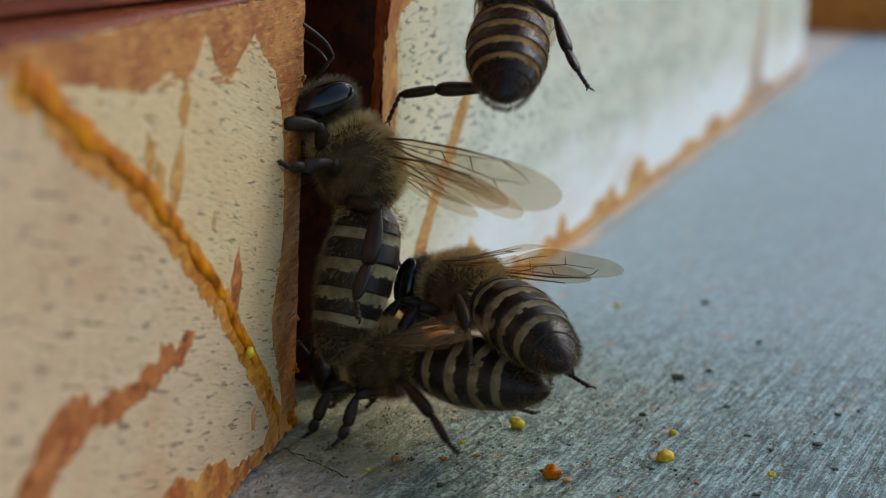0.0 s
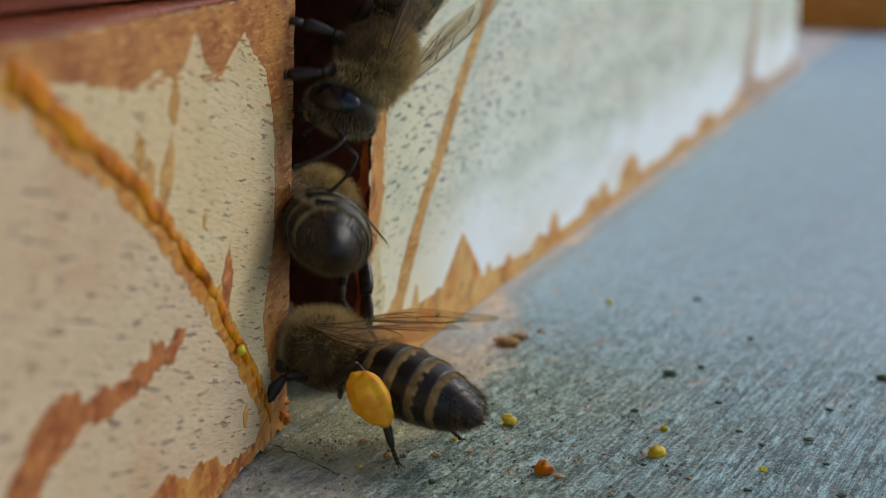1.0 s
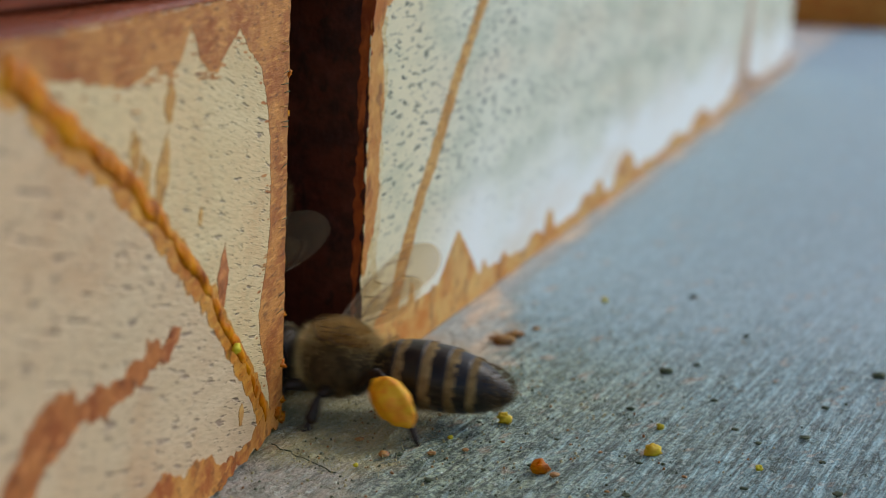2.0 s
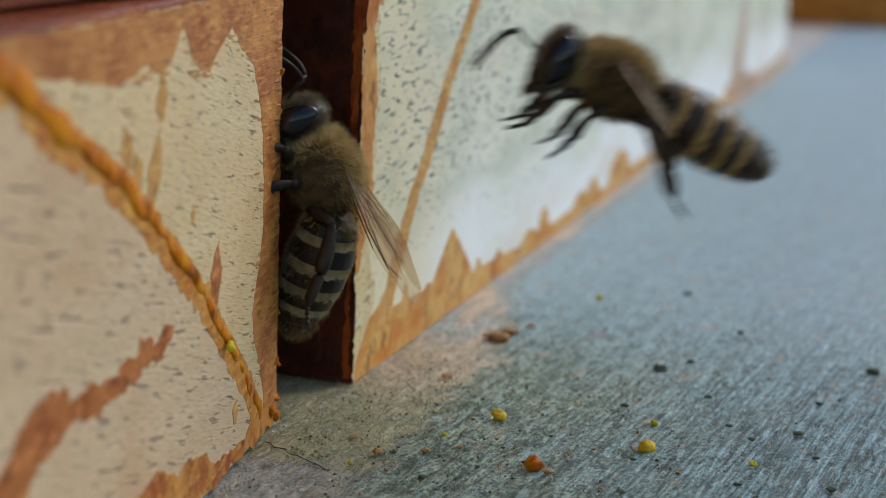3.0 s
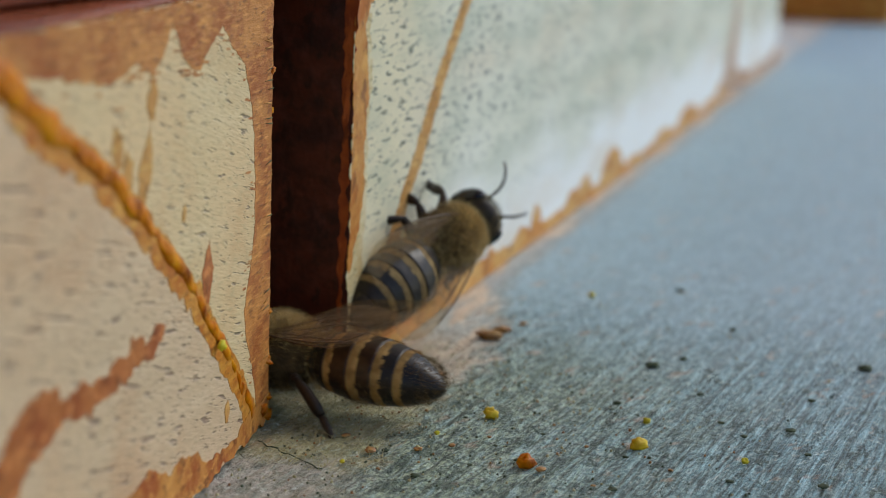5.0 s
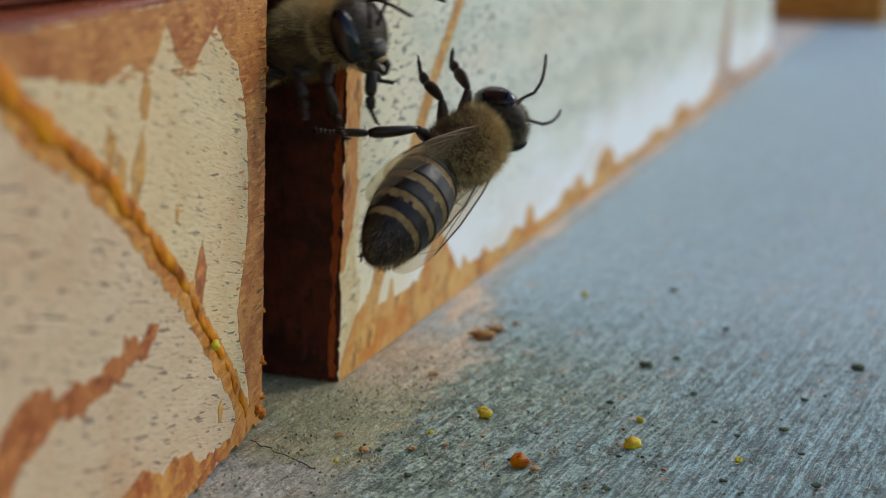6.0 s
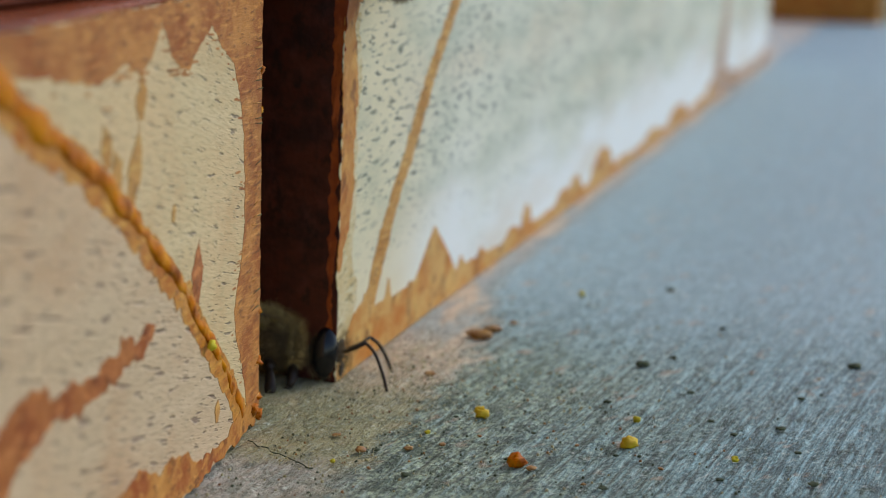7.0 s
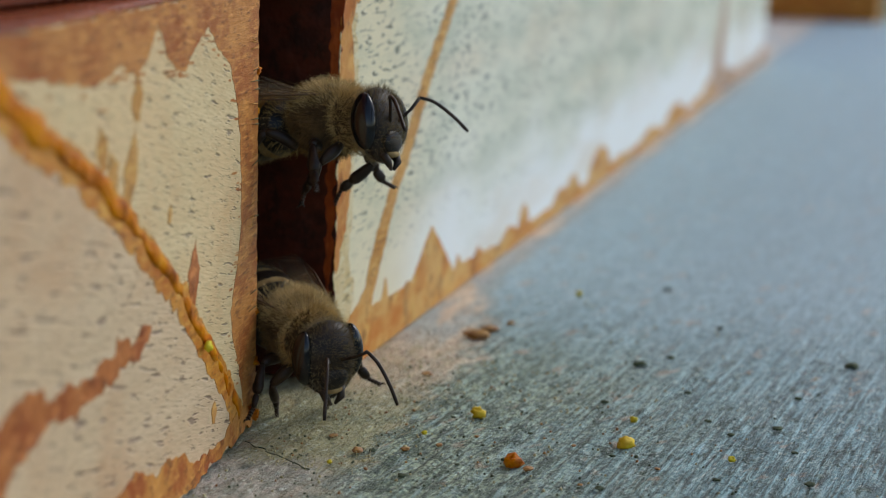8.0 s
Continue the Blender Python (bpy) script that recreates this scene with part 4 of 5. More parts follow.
def honeybee(label, pollen=False, wings=(14, 6, -25), amber=False, droop=0.0, pale=False, size=1.0, feelers=(0, 0), hook=False):
    bee = tagged(new("honeybee"), label, "bee", group="honeybees at the hive entrance")
    bee.scale = (1.06 * size,) * 3
    thorax = put("thorax", cached("thorax", lambda: blob((2.15, 1.85, 1.85), (0, 0, 0), 24, 16), DOWN), bee)
    put("thorax_hair", cached("thorax_hair", lambda: fuzz(((0, 0, 0), (2.15, 1.85, 1.85)), 16000, 0.58, (-0.3, 0, 0.1), 0.0105, low=0.42, high=9), FUZZ), thorax, label="dense tan hair")
    # flank hair darker than the back's: shade on the sides is painted in
    put("flank_hair", cached("flank_hair", lambda: fuzz(((0, 0, 0), (2.13, 1.83, 1.83)), 10000, 0.45, (-0.3, 0, -0.15), 0.010, 2, low=-9, high=0.55), BROWNFUZZ), thorax, label="short dark brown hair")
    head = put("head", cached("head", head_mesh, CHITIN), bee, (3.0, 0, -0.45))
    for s in (1, -1):
        put("eye", cached("eye/%d" % s, lambda: eye_mesh(s), EYE), head, (0.10, s * 1.38, 0.2), "black glossy compound eye")
        feeler = put("antenna", cached("antenna/%d" % s, lambda: antenna_mesh(s), LEGM), head, (0.95, s * 0.35, 0.15))
        feeler.rotation_euler = (0, radians(feelers[0]), s * radians(feelers[1]))
        put("mandible", cached("mandible/%d" % s, lambda: tube([(0, 0, 0), (0.25, -0.1 * s, -0.5), (0.2, -0.4 * s, -0.85)], [0.25, 0.2, 0.08], 8), CHITIN), head, (0.55, s * 0.5, -1.35))
    put("head_hair", cached("head_hair", lambda: fuzz(((0.02, 0, 0.1), (1.12, 1.56, 1.88)), 5200, 0.34, (0.1, 0, 0.3), 0.010, 4), GREYFUZZ), head)
    put("clypeus", cached("clypeus", lambda: blob((0.30, 0.78, 0.62), (0, 0, 0), 14, 10), TERGITE), head, (0.80, 0, -0.80), "dark glossy face plate")
    put("labrum", cached("labrum", lambda: blob((0.22, 0.52, 0.20), (0, 0, 0), 12, 8), BAND), head, (0.78, 0, -1.42), "brown upper lip")
    put("collar_hair", cached("collar_hair", lambda: fuzz(((1.45, 0, 0), (0.55, 1.62, 1.62)), 5200, 0.5, (0.25, 0, 0.1), 0.0105, 9), FUZZ), thorax, label="pale hair collar")
    abdomen = put("abdomen", cached("abdomen", lambda: tergite(0), [TERGITE, BAND]), bee, (-1.75, 0, -0.1))
    abdomen.rotation_euler.y = radians(-droop)
    for i in range(1, 6):
        band = PALEBAND if pale else GOLDBAND if amber else BAND
        key = "tergite/%d%d%d" % (i, amber, pale)
        put("tergite", cached(key, lambda: tergite(i, 0.46 if pale else 0.42), [AMBER if amber and i < 3 else TERGITE, band]), abdomen)
        if i < 5:
            put("hair_band", cached("hair_band/%d%d%d" % (i, amber, pale), lambda: band_hair(i, i), band), abdomen, label="pale hair band")
    put("abdomen_hair", cached("abdomen_hair", lambda: fuzz(((-0.9, 0, 0), (1.0, 1.6, 1.5)), 1500, 0.45, (-0.6, 0, 0), 0.011, 7), FUZZ), abdomen)
    put("tip_hair", cached("tip_hair", lambda: fuzz(((-5.4, 0, -0.3), (1.95, 1.42, 1.25)), 4200, 0.34, (-1.0, 0, 0), 0.010, 8), BROWNFUZZ), abdomen, label="short brown hair")
    put("belly_hair", cached("belly_hair", lambda: fuzz(((-3.4, 0, -0.15), (3.4, 2.0, 1.72)), 5200, 0.36, (-1.0, 0, 0), 0.010, 11, low=-9, high=0.05), GREYFUZZ), abdomen, label="thin greyish belly hair")
    made = {"legs": [], "wings": [], "abdomen": abdomen}
    for kind in ("front", "middle", "laden" if pollen else "hind"):
        for s in (1, -1):
            kind = "hook" if hook and s < 0 and kind == "hind" else kind
            at = (LEGS[kind][0][0], LEGS[kind][0][1] * s, LEGS[kind][0][2])
            leg = put("leg", cached("leg/%s%d" % (kind, s), lambda: leg_piece(kind, "femur", s), LEGM), bee, at)
            put("tibia", cached("tibia/%s%d" % (kind, s), lambda: leg_piece(kind, "tibia", s), LEGM), leg)
            put("tarsus", cached("tarsus/%s%d" % (kind, s), lambda: leg_piece(kind, "tarsus", s), LEGM), leg)
            if kind == "laden":
                j1, j2 = Vector(LEGS[kind][1]), Vector(LEGS[kind][2])
                mid = j1.lerp(j2, 0.62) - Vector(LEGS[kind][0])
                load = put("pollen_load", cached("pollen_load", lambda: blob((1.48, 0.82, 0.88), (0, 0, 0), 32, 22, 0.22, 1.7, 3), POLLEN), leg, (mid.x, (mid.y + 0.40) * s, mid.z - 0.02), "orange-yellow pollen load")
                d = j2 - j1
                load.rotation_euler = Vector((d.x, d.y * s, d.z)).to_track_quat("X", "Z").to_euler()
            made["legs"].append((leg, "hind" if pollen and kind == "laden" else kind, s))
    for kind in ("fore", "hind"):
        for s in (1, -1):
            wing = put(kind + "wing", cached("%swing/%d" % (kind, s), lambda: wing_mesh(kind, s), WING, False), bee, label="clear brownish wing")
            wing.matrix_local = wing_pose(kind, s, wings[0] + (5 if kind == "hind" else 0), wings[1] - (3 if kind == "hind" else 0), wings[2])
            for k in range(len(VEINS[kind])):
                put("vein", cached("vein/%s%d%d" % (kind, s, k), lambda: vein_mesh(kind, s, k), VEIN), wing)
            made["wings"].append((wing, kind, s))
    return bee, made


def bee_pose(x, y, z, fx, fy, fz, ux, uy, uz):
    """Thorax at x, y, z in millimetres; head towards f, back towards u."""
    f = Vector((fx, fy, fz)).normalized()
    u = Vector((ux, uy, uz))
    u = (u - f * u.dot(f)).normalized()
    s = u.cross(f)
    m = Matrix((f, s, u)).transposed().to_4x4()
    m.translation = Vector((x, y, z)) * MM
    return m


BEES = {
    "climber": dict(wings=(8, 64, -10), amber=True, hook=True, label="brown banded honeybee climbing the mouldy white block"),
    "edge": dict(pale=True, size=1.1, label="brown banded honeybee clinging to the entrance edge", droop=-16),
    "follower": dict(pale=True, label="honeybee hurrying into the entrance behind others", wings=(16, 6, -25)),
    "front": dict(pale=True, label="striped honeybee walking in over the board"),
    "forager": dict(label="honeybee with orange pollen loads landing at the entrance", pollen=True, wings=(20, 12, -28)),
    "descender": dict(label="dark honeybee crawling head down in the entrance", wings=(20, 10, -20)),
    "visitor": dict(label="flying honeybee with pollen loads near the hive", pollen=True, wings=(70, 25, 10)),
    "guard": dict(pale=True, label="honeybee clinging upright inside the entrance", droop=-10, wings=(6, 2, -25)),
    "lander": dict(label="banded honeybee flying in to the entrance", feelers=(42, -8), amber=True, wings=(40, 16, 10)),
    "walker": dict(label="brown banded honeybee walking on the landing board", feelers=(38, 0), amber=True, wings=(20, 16, 12)),
    "leaver": dict(label="banded honeybee leaving over the white block", wings=(11, 4, 15)),
    "peeker": dict(label="dark honeybee looking out at the top of the entrance"),
    "lookout": dict(label="honeybee guard looking out at the foot of the entrance", wings=(7, 1, 20), feelers=(30, 5)),
    "brave": dict(label="honeybee leaning far out of the entrance", feelers=(12, 22)),
}
bees, limbs = {}, {}
for key, spec in BEES.items():
    bees[key], limbs[key] = honeybee(**spec)


FOLD = {"walker": [(3.40, (46, 52, 10)), (3.5, (20, 12, -42, 6, 26)), (3.6, (16, 12, -38)), (3.8, (13, 9, -32))], "lander": [(3.2, (34, 20, 10)), (3.4, (40, 18, 10)), (3.5, (8, 4, 16, 24, 6)), (3.56, (13, 6, -10)), (3.62, (9, 5, -20))], "edge": [(0, (28, 43, 12)), (0.12, (20, 26, 15)), (0.3, (6, -4, -15))]}
FLY = {"forager": (0, 0.43), "visitor": (0, 1.8), "lander": (0, 3.1), "walker": (0, 3.33), "leaver": (6.2, 8.0)}
GO = {"climber": (0, 0.7), "edge": (0.85, 2.2), "follower": (0, 1.5), "front": (0, 1.5), "forager": (0.6, 2.8), "descender": (0.4, 3.0), "visitor": (1.9, 3.2), "guard": (1.9, 5.4),
      "lander": (3.2, 5.0), "walker": (3.4, 5.6), "leaver": (4.0, 6.1), "peeker": (4.8, 7.1), "lookout": (6.0, 8.0), "brave": (6.0, 8.0)}


RAISE = {"forager": 2}
TUCK = {"brave": 80, "lookout": 62, "peeker": 40, "climber": 25}
BRACE = {"forager": [(0.3, 0.6, 28, -36), (0.9, 1.15, -10, 0), (1.2, 2.0, -26, 0)]}


def fold_pose(kind, s, out, up, twist, more_out=0, more_up=0):
    """A folding wing; the right one may stand further out and up."""
    d = 5 if kind == "hind" else 0
    return wing_pose(kind, s, out + d + (more_out if s < 0 else 0), up - d * 0.6 + (more_up if s < 0 else 0), twist)


def limb_rows(key):
    """Wings beat and legs hang in flight; legs step in turn on foot."""
    fly, go = FLY.get(key), GO[key]
    out, up, twist = BEES[key].get("wings", (14, 6, -25))
    if fly:
        for wing, kind, s in limbs[key]["wings"]:
            d = 5 if kind == "hind" else 0
            rest, wide = wing_pose(kind, s, out + d, up - d * 0.6, twist), wing_pose(kind, s, 78, 22, 10)
            rows = []
            if fly[0] > 0:
                rows += [(0, rest), (fly[0] - 0.12, rest)]
                t, end = fly[0] - 0.04, fly[0] + 0.6
            else:
                rows += [(0, wide)]
                t, end = max(fly[1] - 1.1, 0.1), fly[1]
            k = 0
            while t < end:
                rows.append((t, wing_pose(kind, s, 80, 52 if k % 2 else -12, 18)))
                t += 1 / 30
                k += 1
            if key in FOLD:
                rows += [(a, fold_pose(kind, s, *f)) for a, f in FOLD[key]]
                rows.append((8, rows[-1][1]))
            else:
                rows += [(t + 0.03, wing_pose(kind, s, 55, 22, 12)), (t + 0.1, rest), (8, rest)] if fly[1] < 8 else [(8, wide)]
            walk(wing, rows)
    elif key in FOLD:
        for wing, kind, s in limbs[key]["wings"]:
            rows = [(a, fold_pose(kind, s, *f)) for a, f in FOLD[key]]
            walk(wing, rows + [(8, rows[-1][1])])
    for n, (leg, kind, s) in enumerate(limbs[key]["legs"]):
        x, y, z = LEGS[kind][0]
        m = Matrix.Translation((x * MM, y * s * MM, z * MM))
        step, rows = (n * 0.5 + (0.5 if s < 0 else 0)) * math.pi, []
        for i in range(81):
            t = i / 10
            air = bool(fly) and fly[0] <= t <= fly[1]
            swing = 8 * math.sin(t * 23 + step) if go[0] <= t <= go[1] and not air else 0
            lift = 5 * max(0, math.cos(t * 23 + step)) if swing else 0
            if air:
                swing, lift = (-24 if kind == "hind" else 6), -26
            for start, stop, turn, raised in BRACE.get(key, ()):
                if kind == "hind" and start <= t <= stop:
                    swing, lift = turn, raised
            back = RAISE.get(key, 0) if kind == "hind" and not air else 0
            if kind == "front":
                back = TUCK.get(key, 0)
                lift -= 35 if key in TUCK else 0
            rows.append((t, m @ Euler((radians(s * lift), radians(back), radians(-s * swing))).to_matrix().to_4x4()))
        walk(leg, rows)


CURL = {
    "climber": [(0, 44, -0), (0.2, 26, -0), (0.3, 13, -3), (8, 13, -3)],
    "edge": [(0, 38, 0), (0.5, 67, 1), (0.8, 15, -2), (0.9, -4, -2), (1, -2, -2), (8, -2, -2)],
    "follower": [(0, 16, -6), (8, 16, -6)],
    "front": [(0, 4, -4), (8, 4, -4)],
    "descender": [(0, 0, 0), (0.5, 0, 0), (1, 0, 0), (1.5, 6, 4), (8, 6, 4)],
    "forager": [(0, -2, -4), (0.5, -2, -4), (1, 1, -2), (1.5, -1, -2), (8, -1, -2)],
    "visitor": [(0, 4, 2), (1.5, 4, 2), (8, 4, 2)],
    "guard": [(0, 40, 2), (3, 40, 2), (4, -4, -2), (8, -4, -2)],
    "lander": [(0, 2, 1), (3, 2, 1), (3.2, 33, -0), (3.5, 4, -2), (3.8, -3, -1), (4, -4, -1), (8, -4, -1)],
    "walker": [(0, 1, 0), (3.5, 1, 0), (4, 2, -4), (4.5, 1, -2), (8, 1, -2)],
    "leaver": [(0, 0, 0), (4.5, 0, 0), (6, -19, 8), (6.5, -3, -3), (8, -3, -3)],
}


def motions():
    walk(bees["climber"], [
        (0, bee_pose(0.6, -7.1, 23.9, 0.18, 0.08, 0.98, 0.95, 0.23, -0.20)),
        (0.1, bee_pose(0.9, -7.5, 24.2, 0.03, -0.05, 1.00, 0.99, 0.15, -0.03)),
        (0.2, bee_pose(1.1, -7.7, 25.0, 0.20, -0.02, 0.98, 0.95, 0.24, -0.19)),
        (0.3, bee_pose(1.1, -6.4, 26.9, 0.13, 0.26, 0.96, 0.98, 0.13, -0.17)),
        (0.4, bee_pose(5.1, -7.3, 34.8, 0.03, 0.22, 0.97, 0.99, -0.10, -0.01)),
        (0.55, bee_pose(10.5, -5.1, 43.9, 0.01, 0.11, 0.99, 0.67, -0.74, 0.08)),
        (0.7, bee_pose(14.0, -3.0, 50.0, 0.00, 0.00, 1.00, 0.10, -1.00, 0.00)),
        (8, bee_pose(20.0, -3.0, 75.0, 0.20, -0.00, 0.98, -0.00, -1.00, 0.00)),
    ])
    walk(bees["edge"], [
        (0, bee_pose(-6.6, -1.4, 14.2, -0.01, 0.50, 0.87, 0.55, -0.72, 0.42)),
        (0.1, bee_pose(-6.8, -1.6, 13.7, -0.10, 0.45, 0.89, 0.50, -0.75, 0.44)),
        (0.2, bee_pose(-7.1, -2.0, 13.3, -0.19, 0.42, 0.89, 0.43, -0.77, 0.46)),
        (0.4, bee_pose(-5.2, -2.0, 13.8, -0.15, 0.42, 0.89, 0.30, -0.84, 0.45)),
        (0.5, bee_pose(-5.6, -2.2, 13.6, -0.24, 0.43, 0.87, 0.23, -0.84, 0.49)),
        (0.6, bee_pose(-4.5, -1.4, 13.4, -0.27, 0.23, 0.94, 0.24, -0.92, 0.30)),
        (0.8, bee_pose(-4.5, -0.2, 11.8, -0.53, -0.04, 0.85, 0.21, -0.97, 0.08)),
        (0.9, bee_pose(-4.3, 1.4, 11.2, 0.84, 0.51, 0.17, 0.13, -0.49, 0.86)),
        (1, bee_pose(-3.4, 1.8, 10.9, 0.86, 0.51, -0.02, 0.26, -0.41, 0.87)),
        (1.1, bee_pose(-5.7, 6.0, 9.5, 0.31, 0.75, -0.59, 0.83, 0.09, 0.55)),
        (1.25, bee_pose(-5.1, 8.7, 9.7, 0.05, 0.96, -0.28, 0.90, 0.07, 0.42)),
        (1.5, bee_pose(-4.6, 16.0, 12.0, 0.00, 0.96, 0.29, 0.96, -0.08, 0.26)),
        (2.2, bee_pose(-12.0, 45.0, 2.9, -0.45, 0.89, -0.00, -0.00, -0.00, 1.00)),
        (8, bee_pose(-30.0, 60.0, 2.9, -0.71, 0.71, 0.00, 0.00, 0.00, 1.00)),
    ])
    walk(bees["follower"], [
        (0, bee_pose(-4.4, -6.8, 7.7, 0.52, 0.85, -0.09, 0.27, -0.07, 0.96)),
        (0.1, bee_pose(-3.1, -6.3, 7.7, 0.60, 0.80, 0.01, 0.14, -0.12, 0.98)),
        (0.2, bee_pose(-3.0, -5.1, 8.6, 0.69, 0.69, 0.20, 0.18, -0.43, 0.88)),
        (0.3, bee_pose(-4.0, -3.1, 9.7, 0.70, 0.66, 0.27, 0.17, -0.53, 0.83)),
        (0.4, bee_pose(-4.5, -0.8, 9.3, 0.70, 0.64, 0.31, 0.19, -0.59, 0.78)),
        (0.5, bee_pose(-3.8, 7.0, 8.0, -0.10, 0.99, 0.10, 0.20, -0.08, 0.98)),
        (0.7, bee_pose(-3.8, 18.0, 4.0, 0.00, 0.98, -0.20, -0.00, 0.20, 0.98)),
        (1.5, bee_pose(6.0, 48.0, 2.9, 0.45, 0.89, 0.00, 0.00, 0.00, 1.00)),
        (8, bee_pose(20.0, 70.0, 2.9, 0.71, 0.71, 0.00, 0.00, 0.00, 1.00)),
    ])
    walk(bees["front"], [
        (0, bee_pose(-6.4, -3.3, 4.0, 0.19, 0.97, -0.14, 0.01, 0.14, 0.99)),
        (0.1, bee_pose(-7.4, -1.9, 3.8, 0.12, 0.99, -0.09, 0.00, 0.09, 1.00)),
        (0.2, bee_pose(-7.2, 0.7, 3.7, -0.06, 1.00, -0.03, 0.00, 0.03, 1.00)),
        (0.3, bee_pose(-7.9, 2.6, 3.5, 0.04, 1.00, 0.03, -0.00, -0.03, 1.00)),
        (0.4, bee_pose(-4.5, 8.5, 2.9, 0.05, 1.00, 0.00, -0.00, 0.00, 1.00)),
        (0.6, bee_pose(-4.0, 20.0, 2.9, 0.00, 1.00, 0.00, 0.00, 0.00, 1.00)),
        (1.5, bee_pose(-2.0, 62.0, 2.9, 0.00, 1.00, 0.00, 0.00, 0.00, 1.00)),
        (8, bee_pose(-5.0, 80.0, 2.9, 0.00, 1.00, 0.00, 0.00, 0.00, 1.00)),
    ])
    walk(bees["forager"], [
        (0, bee_pose(120.0, -75.0, 60.0, -0.53, 0.84, -0.11, -0.06, 0.09, 0.99)),
        (0.2, bee_pose(29.5, -48.0, 24.0, -0.05, 1.00, 0.00, 0.03, 0.00, 1.00)),
        (0.3, bee_pose(-1.6, -25.7, 10.7, 0.79, 0.62, 0.01, 0.01, -0.03, 1.00)),
        (0.4, bee_pose(-8.5, -9.4, 6.9, 0.50, 0.87, -0.01, 0.23, -0.13, 0.96)),
        (0.5, bee_pose(-7.2, -8.2, 6.5, 0.12, 0.88, 0.46, 0.12, -0.47, 0.87)),
        (0.6, bee_pose(-6.8, -7.1, 5.6, 0.03, 0.79, 0.61, 0.04, -0.61, 0.79)),
        (0.7, bee_pose(-6.4, -5.7, 4.9, 0.46, 0.79, 0.41, -0.07, -0.43, 0.90)),
        (0.8, bee_pose(-7.1, -4.1, 4.3, 0.41, 0.89, 0.20, 0.06, -0.25, 0.97)),
        (0.9, bee_pose(-8.1, -1.5, 4.2, -0.04, 0.95, 0.30, 0.09, -0.29, 0.95)),
        (1, bee_pose(-8.2, -1.0, 4.6, 0.19, 0.97, 0.13, 0.06, -0.15, 0.99)),
        (1.1, bee_pose(-7.0, 0.5, 4.4, 0.21, 0.98, 0.03, 0.05, -0.04, 1.00)),
        (1.2, bee_pose(-6.6, 0.7, 4.1, 0.34, 0.94, 0.01, 0.03, -0.02, 1.00)),
        (1.3, bee_pose(-5.8, 1.9, 3.9, 0.36, 0.93, -0.02, 0.04, 0.01, 1.00)),
        (1.4, bee_pose(-4.9, 2.6, 3.7, 0.36, 0.93, -0.02, 0.02, 0.01, 1.00)),
        (1.5, bee_pose(-4.2, 3.1, 3.6, 0.40, 0.91, -0.10, 0.05, 0.08, 1.00)),
        (1.6, bee_pose(-4.5, 4.8, 3.5, 0.41, 0.90, -0.12, 0.06, 0.10, 0.99)),
        (1.7, bee_pose(-4.4, 6.2, 3.4, 0.44, 0.89, -0.10, 0.05, 0.08, 1.00)),
        (2, bee_pose(-4.0, 17.0, 2.9, 0.00, 1.00, -0.00, 0.00, 0.00, 1.00)),
        (2.8, bee_pose(-3.0, 40.0, 2.9, 0.10, 1.00, 0.00, 0.00, 0.00, 1.00)),
        (8, bee_pose(12.0, 60.0, 2.9, 0.37, 0.93, 0.00, 0.00, 0.00, 1.00)),
    ])
    walk(bees["descender"], [
        (0, bee_pose(-4.6, 8.0, 30.0, 0.25, -0.62, -0.74, 0.95, 0.32, 0.05)),
        (0.4, bee_pose(-4.8, 3.0, 22.3, -0.34, -0.94, -0.00, 0.52, -0.19, 0.83)),
        (0.5, bee_pose(-4.3, 2.2, 21.5, -0.80, -0.50, -0.32, -0.12, -0.39, 0.91)),
        (0.6, bee_pose(-4.0, 1.8, 20.8, -0.89, -0.04, -0.45, -0.42, -0.28, 0.86)),
        (0.8, bee_pose(-4.6, 0.6, 21.7, -0.90, -0.29, -0.31, 0.04, -0.77, 0.63)),
        (0.9, bee_pose(-5.2, -0.2, 21.3, -0.78, -0.21, -0.59, 0.05, -0.96, 0.28)),
        (1, bee_pose(-5.6, -2.4, 19.5, -0.57, 0.23, -0.79, -0.14, -0.97, -0.18)),
        (1.1, bee_pose(-6.1, -1.8, 17.5, 0.01, -0.36, -0.93, -0.11, -0.93, 0.36)),
        (1.2, bee_pose(-6.1, -1.4, 15.3, 0.08, -0.24, -0.97, -0.03, -0.97, 0.24)),
        (1.3, bee_pose(-6.1, -0.2, 11.8, 0.16, -0.08, -0.98, 0.06, -0.99, 0.09)),
        (1.4, bee_pose(-6.2, -0.1, 10.1, 0.27, 0.19, -0.94, 0.19, -0.97, -0.14)),
        (1.5, bee_pose(-6.2, -0.1, 9.4, 0.32, 0.42, -0.85, 0.32, -0.89, -0.32)),
        (1.6, bee_pose(-5.9, 0.4, 8.4, 0.27, 0.38, -0.88, 0.35, -0.89, -0.28)),
        (1.7, bee_pose(-5.7, 1.2, 7.2, 0.21, 0.36, -0.91, 0.66, -0.74, -0.14)),
        (2, bee_pose(-4.9, 9.0, 6.0, -0.00, 0.65, -0.76, 0.99, 0.10, 0.08)),
        (2.3, bee_pose(-4.5, 18.0, 3.2, -0.00, 1.00, -0.10, 0.45, 0.09, 0.89)),
        (3, bee_pose(2.0, 34.0, 2.9, 0.51, 0.86, 0.00, 0.00, -0.00, 1.00)),
        (8, bee_pose(40.0, 50.0, 2.9, 0.93, 0.37, 0.00, 0.00, 0.00, 1.00)),
    ])
